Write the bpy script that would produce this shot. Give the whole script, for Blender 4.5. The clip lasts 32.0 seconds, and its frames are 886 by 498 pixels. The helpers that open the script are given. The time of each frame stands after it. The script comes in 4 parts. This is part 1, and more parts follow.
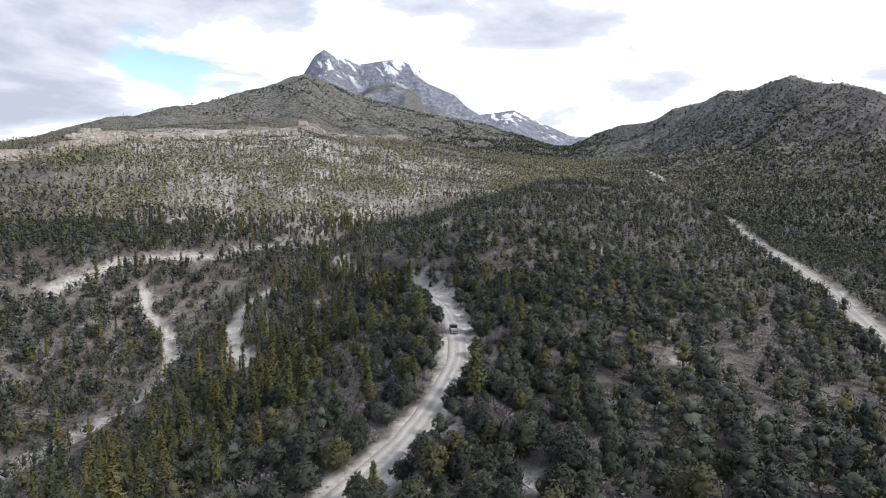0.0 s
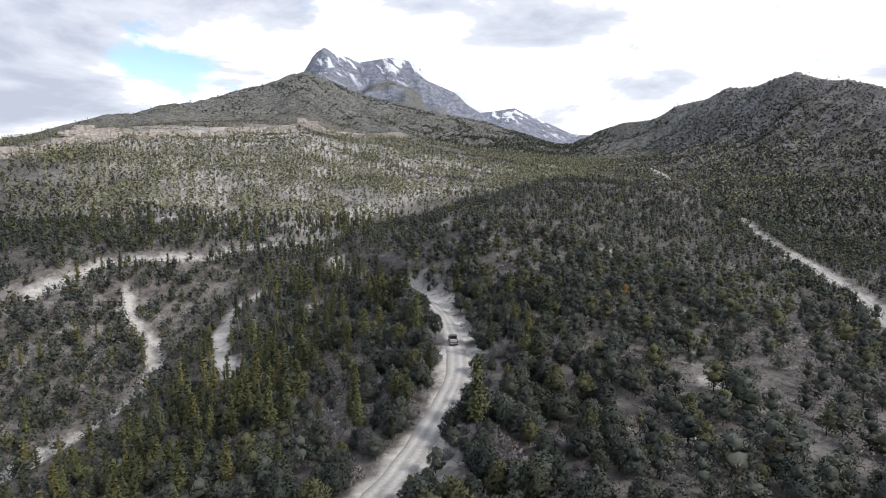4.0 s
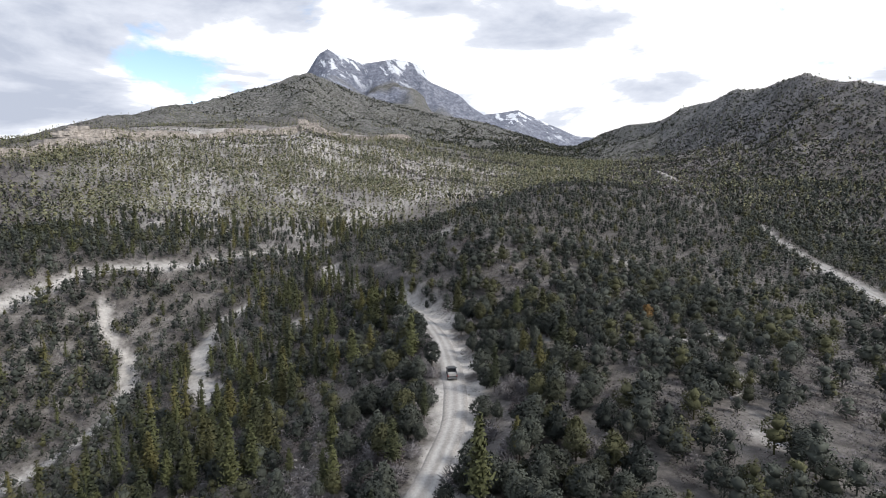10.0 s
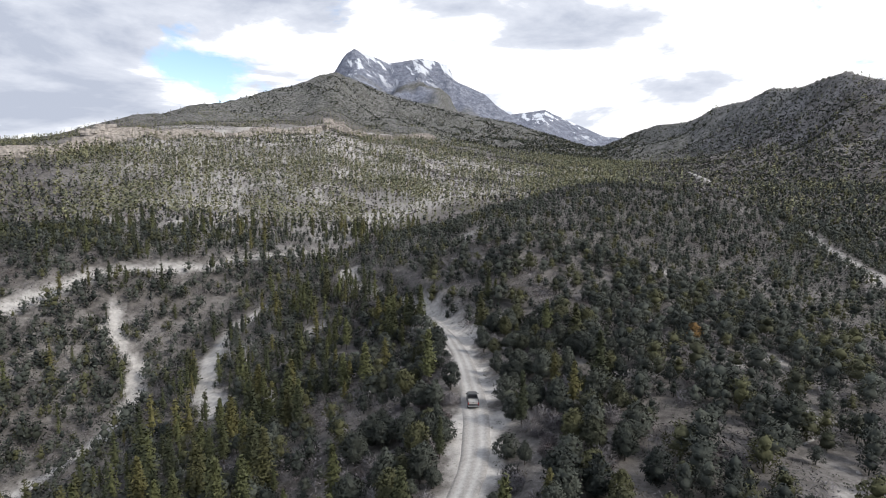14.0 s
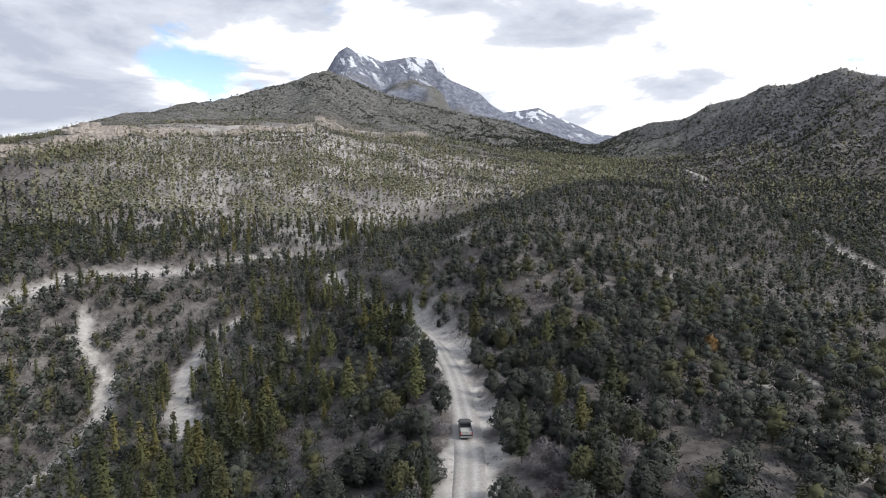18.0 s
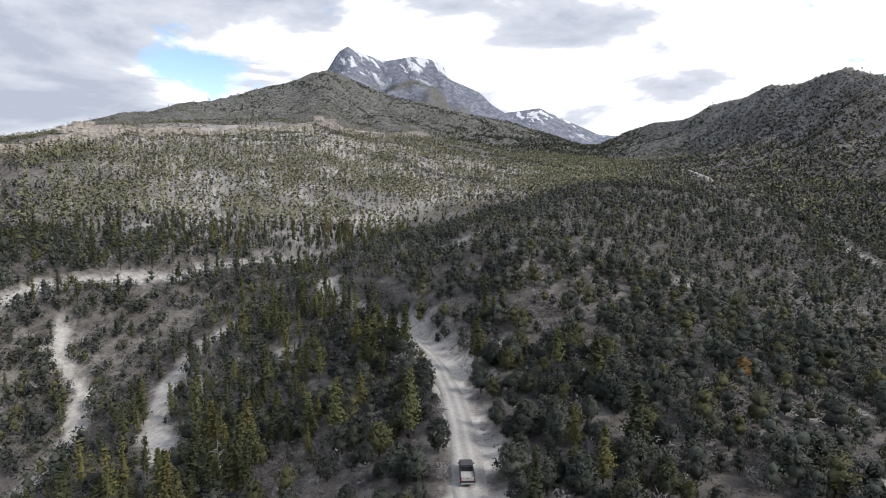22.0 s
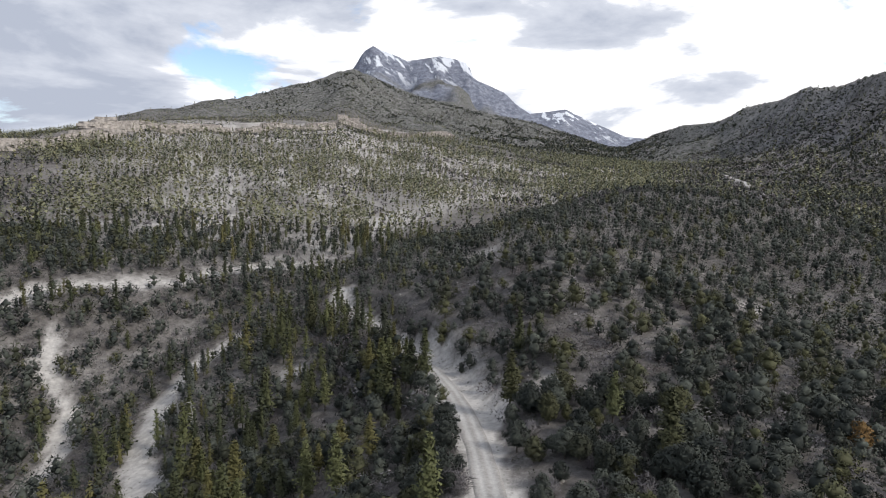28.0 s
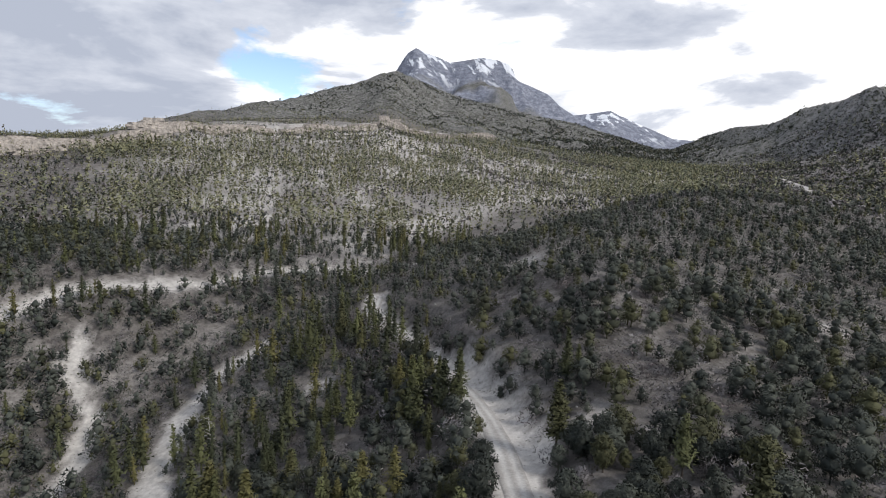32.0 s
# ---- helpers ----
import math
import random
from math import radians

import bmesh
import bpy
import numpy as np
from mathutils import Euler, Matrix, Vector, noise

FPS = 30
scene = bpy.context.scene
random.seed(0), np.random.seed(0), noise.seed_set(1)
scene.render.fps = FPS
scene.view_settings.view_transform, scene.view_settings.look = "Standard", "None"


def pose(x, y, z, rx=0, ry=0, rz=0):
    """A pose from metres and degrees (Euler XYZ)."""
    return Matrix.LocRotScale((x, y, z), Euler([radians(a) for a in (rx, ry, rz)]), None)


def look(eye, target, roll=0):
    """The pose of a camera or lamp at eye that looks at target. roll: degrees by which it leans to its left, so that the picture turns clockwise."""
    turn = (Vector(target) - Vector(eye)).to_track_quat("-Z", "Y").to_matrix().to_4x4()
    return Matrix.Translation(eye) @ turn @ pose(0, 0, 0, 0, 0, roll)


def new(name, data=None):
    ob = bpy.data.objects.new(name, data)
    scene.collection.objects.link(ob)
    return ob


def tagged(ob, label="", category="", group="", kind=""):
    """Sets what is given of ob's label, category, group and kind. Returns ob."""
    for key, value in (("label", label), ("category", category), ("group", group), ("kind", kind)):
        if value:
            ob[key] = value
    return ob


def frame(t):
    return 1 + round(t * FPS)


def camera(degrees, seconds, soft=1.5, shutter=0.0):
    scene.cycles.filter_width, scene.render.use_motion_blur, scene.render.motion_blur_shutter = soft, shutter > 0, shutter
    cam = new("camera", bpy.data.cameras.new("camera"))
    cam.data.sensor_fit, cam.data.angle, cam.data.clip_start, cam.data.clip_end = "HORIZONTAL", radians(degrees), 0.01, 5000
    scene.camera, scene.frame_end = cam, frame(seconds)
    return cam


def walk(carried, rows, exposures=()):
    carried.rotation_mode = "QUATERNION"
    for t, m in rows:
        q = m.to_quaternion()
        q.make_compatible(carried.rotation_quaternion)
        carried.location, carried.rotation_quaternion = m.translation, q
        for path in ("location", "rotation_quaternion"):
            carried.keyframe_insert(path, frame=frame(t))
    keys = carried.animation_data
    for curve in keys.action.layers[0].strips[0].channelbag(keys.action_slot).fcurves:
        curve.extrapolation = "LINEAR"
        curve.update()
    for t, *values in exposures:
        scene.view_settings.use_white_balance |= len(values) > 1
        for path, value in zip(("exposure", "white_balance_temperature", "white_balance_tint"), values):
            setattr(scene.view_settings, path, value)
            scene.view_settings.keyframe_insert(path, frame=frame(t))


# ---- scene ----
# ======== camera and its path ========
cam = camera(76.0, 32.0, soft=1.0)
PATH = [
    (0, (0.027, 0.799, 65.399), (-0.183, 2.768, 65.117), 0.03),
    (0.5, (-0.043, 2.400, 65.276), (-0.267, 4.368, 64.994), 0.00),
    (1, (-0.126, 4.012, 65.147), (-0.344, 5.980, 64.865), -0.00),
    (2, (-0.341, 7.256, 64.879), (-0.551, 9.224, 64.593), 0.05),
    (3, (-0.577, 10.458, 64.687), (-0.792, 12.425, 64.399), 0.03),
    (3.5, (-0.692, 12.045, 64.631), (-0.906, 14.013, 64.343), 0.01),
    (5.5, (-1.033, 18.217, 64.788), (-1.243, 20.186, 64.502), 0.08),
    (6, (-1.125, 19.726, 64.812), (-1.353, 21.693, 64.527), 0.19),
    (6.5, (-1.179, 21.199, 64.835), (-1.424, 23.164, 64.550), 0.28),
    (7, (-1.160, 22.607, 64.868), (-1.395, 24.573, 64.583), 0.26),
    (7.5, (-1.095, 23.949, 64.932), (-1.306, 25.917, 64.649), 0.11),
    (8, (-1.040, 25.293, 65.023), (-1.226, 27.265, 64.742), 0.02),
    (8.5, (-1.037, 26.729, 65.121), (-1.205, 28.702, 64.840), -0.08),
    (9, (-1.123, 28.301, 65.200), (-1.286, 30.275, 64.919), -0.12),
    (9.5, (-1.319, 29.996, 65.228), (-1.510, 31.967, 64.946), -0.04),
    (10, (-1.594, 31.766, 65.217), (-1.818, 33.733, 64.936), 0.12),
    (10.5, (-1.894, 33.550, 65.164), (-2.148, 35.513, 64.881), 0.27),
    (11, (-2.167, 35.281, 65.099), (-2.446, 37.241, 64.816), 0.37),
    (12, (-2.456, 38.521, 65.056), (-2.751, 40.478, 64.774), 0.38),
    (13, (-2.502, 41.569, 65.125), (-2.802, 43.526, 64.843), 0.41),
    (14, (-2.582, 44.576, 65.212), (-2.891, 46.532, 64.930), 0.46),
    (14.5, (-2.641, 46.076, 65.245), (-2.942, 48.033, 64.964), 0.39),
    (16.5, (-3.003, 52.188, 65.105), (-3.293, 54.147, 64.821), 0.23),
    (17, (-3.168, 53.696, 65.060), (-3.456, 55.655, 64.775), 0.18),
    (18, (-3.510, 56.710, 64.952), (-3.799, 58.668, 64.665), 0.25),
    (19, (-3.952, 59.849, 64.807), (-4.259, 61.804, 64.520), 0.35),
    (19.5, (-4.174, 61.447, 64.739), (-4.493, 63.400, 64.451), 0.38),
    (20, (-4.328, 63.015, 64.713), (-4.650, 64.968, 64.425), 0.37),
    (20.5, (-4.440, 64.524, 64.740), (-4.745, 66.480, 64.453), 0.29),
    (21, (-4.571, 66.003, 64.804), (-4.861, 67.961, 64.518), 0.27),
    (21.5, (-4.745, 67.471, 64.869), (-5.029, 69.430, 64.582), 0.23),
    (22, (-4.969, 68.991, 64.919), (-5.260, 70.949, 64.633), 0.31),
    (22.5, (-5.307, 70.612, 64.932), (-5.617, 72.567, 64.646), 0.33),
    (23, (-5.794, 72.350, 64.926), (-6.124, 74.301, 64.640), 0.46),
    (23.5, (-6.395, 74.158, 64.921), (-6.748, 76.106, 64.636), 0.59),
    (24, (-7.020, 75.970, 64.930), (-7.401, 77.912, 64.645), 0.82),
    (24.5, (-7.578, 77.716, 64.963), (-7.985, 79.654, 64.678), 1.00),
    (25, (-7.992, 79.402, 65.011), (-8.408, 81.337, 64.726), 1.09),
    (25.5, (-8.255, 81.060, 65.063), (-8.672, 82.995, 64.778), 1.13),
    (26, (-8.421, 82.687, 65.110), (-8.817, 84.627, 64.825), 1.08),
    (26.5, (-8.555, 84.272, 65.152), (-8.918, 86.218, 64.867), 1.01),
    (28.5, (-9.472, 90.368, 65.159), (-9.844, 92.312, 64.873), 1.20),
    (29, (-9.796, 91.824, 65.133), (-10.195, 93.762, 64.846), 1.29),
    (30, (-10.320, 94.766, 65.092), (-10.774, 96.693, 64.806), 1.45),
    (31, (-10.757, 97.770, 64.986), (-11.257, 99.685, 64.700), 1.55),
    (32, (-11.268, 100.840, 64.893), (-11.772, 102.754, 64.611), 1.42),
]
walk(cam, [(t, look(eye, target, roll)) for t, eye, target, roll in PATH], [(0, 0.12), (10, 0.04), (20, -0.04), (32, -0.14)])

# ======== sky, sun ========
SUN_AZ, SUN_EL = 112.0, 40.0          # degrees: to the right of straight ahead, above the horizon
world = bpy.data.worlds.new("sky")
scene.world = world
world.use_nodes = True
wn, wl = world.node_tree.nodes, world.node_tree.links
wn.clear()


def wnode(kind, **values):
    nd = wn.new(kind)
    for k, v in values.items():
        nd.inputs[k].default_value = v
    return nd


sky = wn.new("ShaderNodeTexSky")
sky.sky_type = "NISHITA"
sky.sun_disc = False
sky.sun_elevation, sky.sun_rotation = radians(SUN_EL), radians(SUN_AZ)
sky.altitude = 2000
sky_gain = wn.new("ShaderNodeVectorMath"); sky_gain.operation = "SCALE"
sky_gain.inputs["Scale"].default_value = 0.19
wl.new(sky.outputs[0], sky_gain.inputs[0])
geo = wn.new("ShaderNodeTexCoord")
stretch = wn.new("ShaderNodeMapping"); stretch.inputs["Scale"].default_value = (1.0, 1.0, 2.6)
wl.new(geo.outputs["Generated"], stretch.inputs[0])
cloud = wnode("ShaderNodeTexNoise", Scale=4.2, Detail=8.0, Roughness=0.58, Distortion=0.35)
wl.new(stretch.outputs[0], cloud.inputs["Vector"])
cover = wn.new("ShaderNodeValToRGB")
cover.color_ramp.elements[0].position, cover.color_ramp.elements[1].position = 0.31, 0.405
wl.new(cloud.outputs[0], cover.inputs[0])
shift = wn.new("ShaderNodeMapping"); shift.inputs["Location"].default_value = (2.69, 1.7, 0.63); shift.inputs["Scale"].default_value = (1.0, 1.0, 3.3)
wl.new(geo.outputs["Generated"], shift.inputs[0])
body_noise = wnode("ShaderNodeTexNoise", Scale=3.0, Detail=9.0, Roughness=0.56, Distortion=0.25)
wl.new(shift.outputs[0], body_noise.inputs["Vector"])
toward = wn.new("ShaderNodeVectorMath"); toward.operation = "DOT_PRODUCT"
toward.inputs[1].default_value = (0.24, 0.96, 0.10)
wl.new(geo.outputs["Generated"], toward.inputs[0])
mixn = wn.new("ShaderNodeMath"); mixn.operation = "MULTIPLY_ADD"
mixn.inputs[1].default_value = 0.95
spread = wn.new("ShaderNodeMath"); spread.operation = "MULTIPLY_ADD"
spread.inputs[1].default_value, spread.inputs[2].default_value = 3.1, -1.43
wl.new(body_noise.outputs[0], spread.inputs[0])
wl.new(toward.outputs["Value"], mixn.inputs[0]); wl.new(spread.outputs[0], mixn.inputs[2])
cloud_tone = wn.new("ShaderNodeValToRGB")
ramp = cloud_tone.color_ramp
ramp.elements[0].position, ramp.elements[0].color = 0.48, (0.54, 0.59, 0.71, 1)
ramp.elements[1].position, ramp.elements[1].color = 1.0, (1.36, 1.36, 1.38, 1)
mid = ramp.elements.new(0.82); mid.color = (0.80, 0.84, 0.94, 1)
wl.new(mixn.outputs[0], cloud_tone.inputs[0])
blend = wn.new("ShaderNodeMix"); blend.data_type = "RGBA"
wl.new(cover.outputs[0], blend.inputs[0]); wl.new(sky_gain.outputs[0], blend.inputs[6]); wl.new(cloud_tone.outputs[0], blend.inputs[7])
bg = wn.new("ShaderNodeBackground"); bg.inputs[1].default_value = 1.0
wl.new(blend.outputs[2], bg.inputs[0])
wl.new(bg.outputs[0], wn.new("ShaderNodeOutputWorld").inputs[0])

sun_data = bpy.data.lights.new("sun", "SUN")
sun_data.energy, sun_data.angle, sun_data.color = 3.0, radians(11), (1.0, 0.955, 0.90)
sun = new("sun", sun_data)
sun.matrix_world = look((0, 0, 0), (-math.sin(radians(SUN_AZ)) * math.cos(radians(SUN_EL)), -math.cos(radians(SUN_AZ)) * math.cos(radians(SUN_EL)), -math.sin(radians(SUN_EL))))


# ======== materials ========
def material(name, rough=0.9):
    m = bpy.data.materials.new(name)
    m.use_nodes = True
    nt = m.node_tree
    b = nt.nodes["Principled BSDF"]
    b.inputs["Roughness"].default_value = rough
    b.inputs["Specular IOR Level"].default_value = 0.25
    return m, nt, b


def node(nt, kind, **values):
    nd = nt.nodes.new(kind)
    for k, v in values.items():
        nd.inputs[k].default_value = v
    return nd


def ramp_of(nt, src, stops):
    r = nt.nodes.new("ShaderNodeValToRGB")
    e = r.color_ramp.elements
    while len(e) < len(stops):
        e.new(0.5)
    for el, (p, c) in zip(e, stops):
        el.position, el.color = p, (*c, 1)
    nt.links.new(src, r.inputs[0])
    return r.outputs[0]


def mixed(nt, fac, a, b, mode="MIX"):
    m = nt.nodes.new("ShaderNodeMix")
    m.data_type, m.blend_type = "RGBA", mode
    for socket, v in ((m.inputs[0], fac), (m.inputs[6], a), (m.inputs[7], b)):
        if isinstance(v, (int, float)):
            socket.default_value = v
        elif isinstance(v, tuple):
            socket.default_value = (*v, 1)
        else:
            nt.links.new(v, socket)
    return m.outputs[2]


def world_place(nt):
    return nt.nodes.new("ShaderNodeNewGeometry").outputs["Position"]


def noise_of(nt, scale, detail=4.0, rough=0.55, vec=None):
    n = node(nt, "ShaderNodeTexNoise", Scale=scale, Detail=detail, Roughness=rough)
    nt.links.new(vec or world_place(nt), n.inputs["Vector"])
    return n.outputs[0]


def bumped(nt, b, src, strength=0.4, distance=0.1):
    bu = node(nt, "ShaderNodeBump", Strength=strength, Distance=distance)
    nt.links.new(src, bu.inputs["Height"])
    nt.links.new(bu.outputs[0], b.inputs["Normal"])


def soil_material():
    """Pale limestone soil with litter, far slopes speckled with woodland, cliffs, haze-blue rock and snow by
    attributes.
    """
    m, nt, b = material("soil", 0.95)
    fine = noise_of(nt, 1.3, 10.0, 0.74)
    broad = noise_of(nt, 0.045, 5.0, 0.6)
    soil = ramp_of(nt, fine, [(0.30, (0.080, 0.074, 0.070)), (0.50, (0.185, 0.172, 0.161)), (0.68, (0.36, 0.338, 0.318))])
    litter = ramp_of(nt, noise_of(nt, 0.5, 6.0, 0.7), [(0.38, (0.075, 0.068, 0.063)), (0.68, (0.190, 0.175, 0.163))])
    near = mixed(nt, ramp_of(nt, broad, [(0.30, (0, 0, 0)), (0.52, (1, 1, 1))]), soil, litter)
    at = nt.nodes.new("ShaderNodeAttribute"); at.attribute_name = "wood"
    rk = nt.nodes.new("ShaderNodeAttribute"); rk.attribute_name = "rock"
    sn = nt.nodes.new("ShaderNodeAttribute"); sn.attribute_name = "snow"
    sd = nt.nodes.new("ShaderNodeAttribute"); sd.attribute_name = "sand"
    v = node(nt, "ShaderNodeTexVoronoi", Scale=0.12)
    nt.links.new(world_place(nt), v.inputs["Vector"])
    dots = ramp_of(nt, v.outputs["Distance"], [(0.30, (1, 1, 1)), (0.60, (0, 0, 0))])
    wood_c = ramp_of(nt, noise_of(nt, 0.03, 6.0, 0.7), [(0.35, (0.030, 0.036, 0.026)), (0.65, (0.058, 0.064, 0.042))])
    cover_n = ramp_of(nt, noise_of(nt, 0.012, 8.0, 0.66), [(0.36, (0.45, 0.45, 0.45)), (0.58, (1, 1, 1))])
    far_soil = ramp_of(nt, noise_of(nt, 0.05, 6.0, 0.7), [(0.35, (0.105, 0.102, 0.098)), (0.65, (0.225, 0.218, 0.210))])
    wooded = mixed(nt, mixed(nt, 1.0, dots, cover_n, "MULTIPLY"), far_soil, wood_c)
    col = mixed(nt, at.outputs["Fac"], near, wooded)
    stretch_z = node(nt, "ShaderNodeMapping", Scale=(0.034, 0.034, 0.055))
    nt.links.new(world_place(nt), stretch_z.inputs[0])
    strata = noise_of(nt, 1.0, 9.0, 0.7, stretch_z.outputs[0])
    # grey limestone, tinted bluer and paler to stand in for distance haze
    hazy_rock_c = ramp_of(nt, strata, [(0.34, (0.115, 0.128, 0.168)), (0.50, (0.205, 0.222, 0.275)), (0.66, (0.34, 0.355, 0.41))])
    col = mixed(nt, rk.outputs["Fac"], col, hazy_rock_c)
    sand_c = ramp_of(nt, noise_of(nt, 0.7, 8.0, 0.6), [(0.30, (0.35, 0.333, 0.313)), (0.66, (0.57, 0.545, 0.512))])
    ragged = nt.nodes.new("ShaderNodeMath"); ragged.operation = "MULTIPLY_ADD"
    ragged.inputs[1].default_value, ragged.inputs[2].default_value = 1.5, -0.75
    nt.links.new(noise_of(nt, 0.55, 7.0, 0.72), ragged.inputs[0])
    edge_f = nt.nodes.new("ShaderNodeMath"); edge_f.operation = "MULTIPLY_ADD"; edge_f.use_clamp = True
    inside = nt.nodes.new("ShaderNodeMath"); inside.operation = "GREATER_THAN"; inside.inputs[1].default_value = 0.04
    nt.links.new(sd.outputs["Fac"], inside.inputs[0])
    nt.links.new(ragged.outputs[0], edge_f.inputs[0]); nt.links.new(inside.outputs[0], edge_f.inputs[1]); nt.links.new(sd.outputs["Fac"], edge_f.inputs[2])
    col = mixed(nt, edge_f.outputs[0], col, sand_c)
    grit = node(nt, "ShaderNodeTexVoronoi", Scale=1.15)
    nt.links.new(world_place(nt), grit.inputs["Vector"])
    tuft = ramp_of(nt, grit.outputs["Distance"], [(0.16, (0.42, 0.42, 0.38)), (0.30, (1, 1, 1))])
    some = ramp_of(nt, noise_of(nt, 0.33, 4.0, 0.6), [(0.46, (0, 0, 0)), (0.60, (1, 1, 1))])
    col = mixed(nt, some, col, mixed(nt, 1.0, col, tuft, "MULTIPLY"))
    tilt = node(nt, "ShaderNodeMapping", Rotation=(0, 0.85, 0.2))
    nt.links.new(world_place(nt), tilt.inputs[0])
    gully = node(nt, "ShaderNodeMapping", Scale=(0.017, 0.005, 0.0042))
    nt.links.new(tilt.outputs[0], gully.inputs[0])
    patch = ramp_of(nt, noise_of(nt, 1.4, 9.0, 0.66, gully.outputs[0]), [(0.545, (0, 0, 0)), (0.580, (1, 1, 1))])
    snow_f = mixed(nt, 1.0, sn.outputs["Fac"], patch, "MULTIPLY")
    col = mixed(nt, snow_f, col, (0.80, 0.83, 0.88))
    nt.links.new(col, b.inputs["Base Color"])
    crag_n = noise_of(nt, 0.022, 10.0, 0.68)
    tall_k = nt.nodes.new("ShaderNodeMath"); tall_k.operation = "MULTIPLY"
    nt.links.new(crag_n, tall_k.inputs[0]); nt.links.new(rk.outputs["Fac"], tall_k.inputs[1])
    sum_k = nt.nodes.new("ShaderNodeMath"); sum_k.operation = "MULTIPLY_ADD"
    sum_k.inputs[1].default_value = 130.0
    nt.links.new(tall_k.outputs[0], sum_k.inputs[0]); nt.links.new(fine, sum_k.inputs[2])
    bumped(nt, b, sum_k.outputs[0], 0.6, 0.30)
    return m


def road_material():
    m, nt, b = material("gravel", 0.95)
    at = nt.nodes.new("ShaderNodeAttribute"); at.attribute_name = "rut"
    grit = noise_of(nt, 2.2, 9.0, 0.7)
    base = ramp_of(nt, grit, [(0.30, (0.27, 0.255, 0.24)), (0.66, (0.43, 0.41, 0.385))])
    pale = ramp_of(nt, grit, [(0.30, (0.42, 0.41, 0.395)), (0.66, (0.60, 0.585, 0.56))])
    stain = ramp_of(nt, noise_of(nt, 0.15, 5.0, 0.6), [(0.35, (0.82, 0.82, 0.82)), (0.6, (1, 1, 1))])
    nt.links.new(mixed(nt, 1.0, mixed(nt, at.outputs["Fac"], base, pale), stain, "MULTIPLY"), b.inputs["Base Color"])
    bumped(nt, b, grit, 0.5, 0.08)
    return m


def leaf_material(name, dark, light, odd):
    """Foliage; each tree's hue comes from its own tint or the object's chance, each leaf's from its island."""
    m, nt, b = material(name, 0.75)
    info = nt.nodes.new("ShaderNodeObjectInfo").outputs["Random"]
    tint = nt.nodes.new("ShaderNodeAttribute"); tint.attribute_name = "tint"
    add = nt.nodes.new("ShaderNodeMath"); add.operation = "ADD"
    nt.links.new(info, add.inputs[0]); nt.links.new(tint.outputs["Fac"], add.inputs[1])
    wrap = nt.nodes.new("ShaderNodeMath"); wrap.operation = "FRACT"
    nt.links.new(add.outputs[0], wrap.inputs[0])
    tree_c = ramp_of(nt, wrap.outputs[0], [(0.0, dark), (0.30, light), (0.48, tuple(1.40 * v for v in light)), (0.62, dark), (0.74, odd), (0.84, odd), (0.90, dark), (1.0, light)])
    isl = nt.nodes.new("ShaderNodeNewGeometry").outputs["Random Per Island"]
    leaf = ramp_of(nt, isl, [(0.0, (0.80, 0.80, 0.80)), (0.6, (1.0, 1.0, 1.0)), (1.0, (1.24, 1.23, 1.20))])
    nt.links.new(mixed(nt, 1.0, tree_c, leaf, "MULTIPLY"), b.inputs["Base Color"])
    return m


def plain_material(name, a, c, rough=0.9, scale=6.0, metal=0.0):
    m, nt, b = material(name, rough)
    n = noise_of(nt, scale, 6.0, 0.65)
    nt.links.new(ramp_of(nt, n, [(0.32, a), (0.68, c)]), b.inputs["Base Color"])
    b.inputs["Metallic"].default_value = metal
    bumped(nt, b, n, 0.3, 0.03)
    return m


SOIL, GRAVEL = soil_material(), road_material()
PINYON = leaf_material("pinyon_needles", (0.028, 0.034, 0.030), (0.064, 0.071, 0.058), (0.088, 0.089, 0.044))
CONIFER = leaf_material("conifer_needles", (0.035, 0.042, 0.024), (0.082, 0.088, 0.038), (0.120, 0.112, 0.044))
# pine foliage colour brightened to stand in for sun on the valley slopes
SUNLIT_PINE = leaf_material("sunlit_pine_needles", (0.100, 0.109, 0.074), (0.184, 0.184, 0.105), (0.214, 0.204, 0.112))
TWIGS = leaf_material("grey_twigs", (0.110, 0.102, 0.106), (0.175, 0.164, 0.168), (0.140, 0.116, 0.116))
SAGE = leaf_material("sage_leaves", (0.095, 0.100, 0.080), (0.150, 0.150, 0.125), (0.130, 0.115, 0.080))
BARK = plain_material("bark", (0.060, 0.050, 0.043), (0.130, 0.110, 0.095))
DEADWOOD = plain_material("weathered_wood", (0.30, 0.29, 0.275), (0.46, 0.445, 0.43))


# ======== lie of the land ========
def lattice(ix, iy, seed):
    h = (ix * 374761393 + iy * 668265263 + seed * 974711) & 0x7FFFFFFF
    h = ((h ^ (h >> 13)) * 1274126177) & 0x7FFFFFFF
    return ((h ^ (h >> 16)) & 0xFFFF) / 65535.0


def vnoise(x, y, seed=0):
    ix, iy = np.floor(x).astype(np.int64), np.floor(y).astype(np.int64)
    fx, fy = x - ix, y - iy
    fx, fy = fx * fx * (3 - 2 * fx), fy * fy * (3 - 2 * fy)
    a, b = lattice(ix, iy, seed), lattice(ix + 1, iy, seed)
    c, d = lattice(ix, iy + 1, seed), lattice(ix + 1, iy + 1, seed)
    return (a + (b - a) * fx) * (1 - fy) + (c + (d - c) * fx) * fy


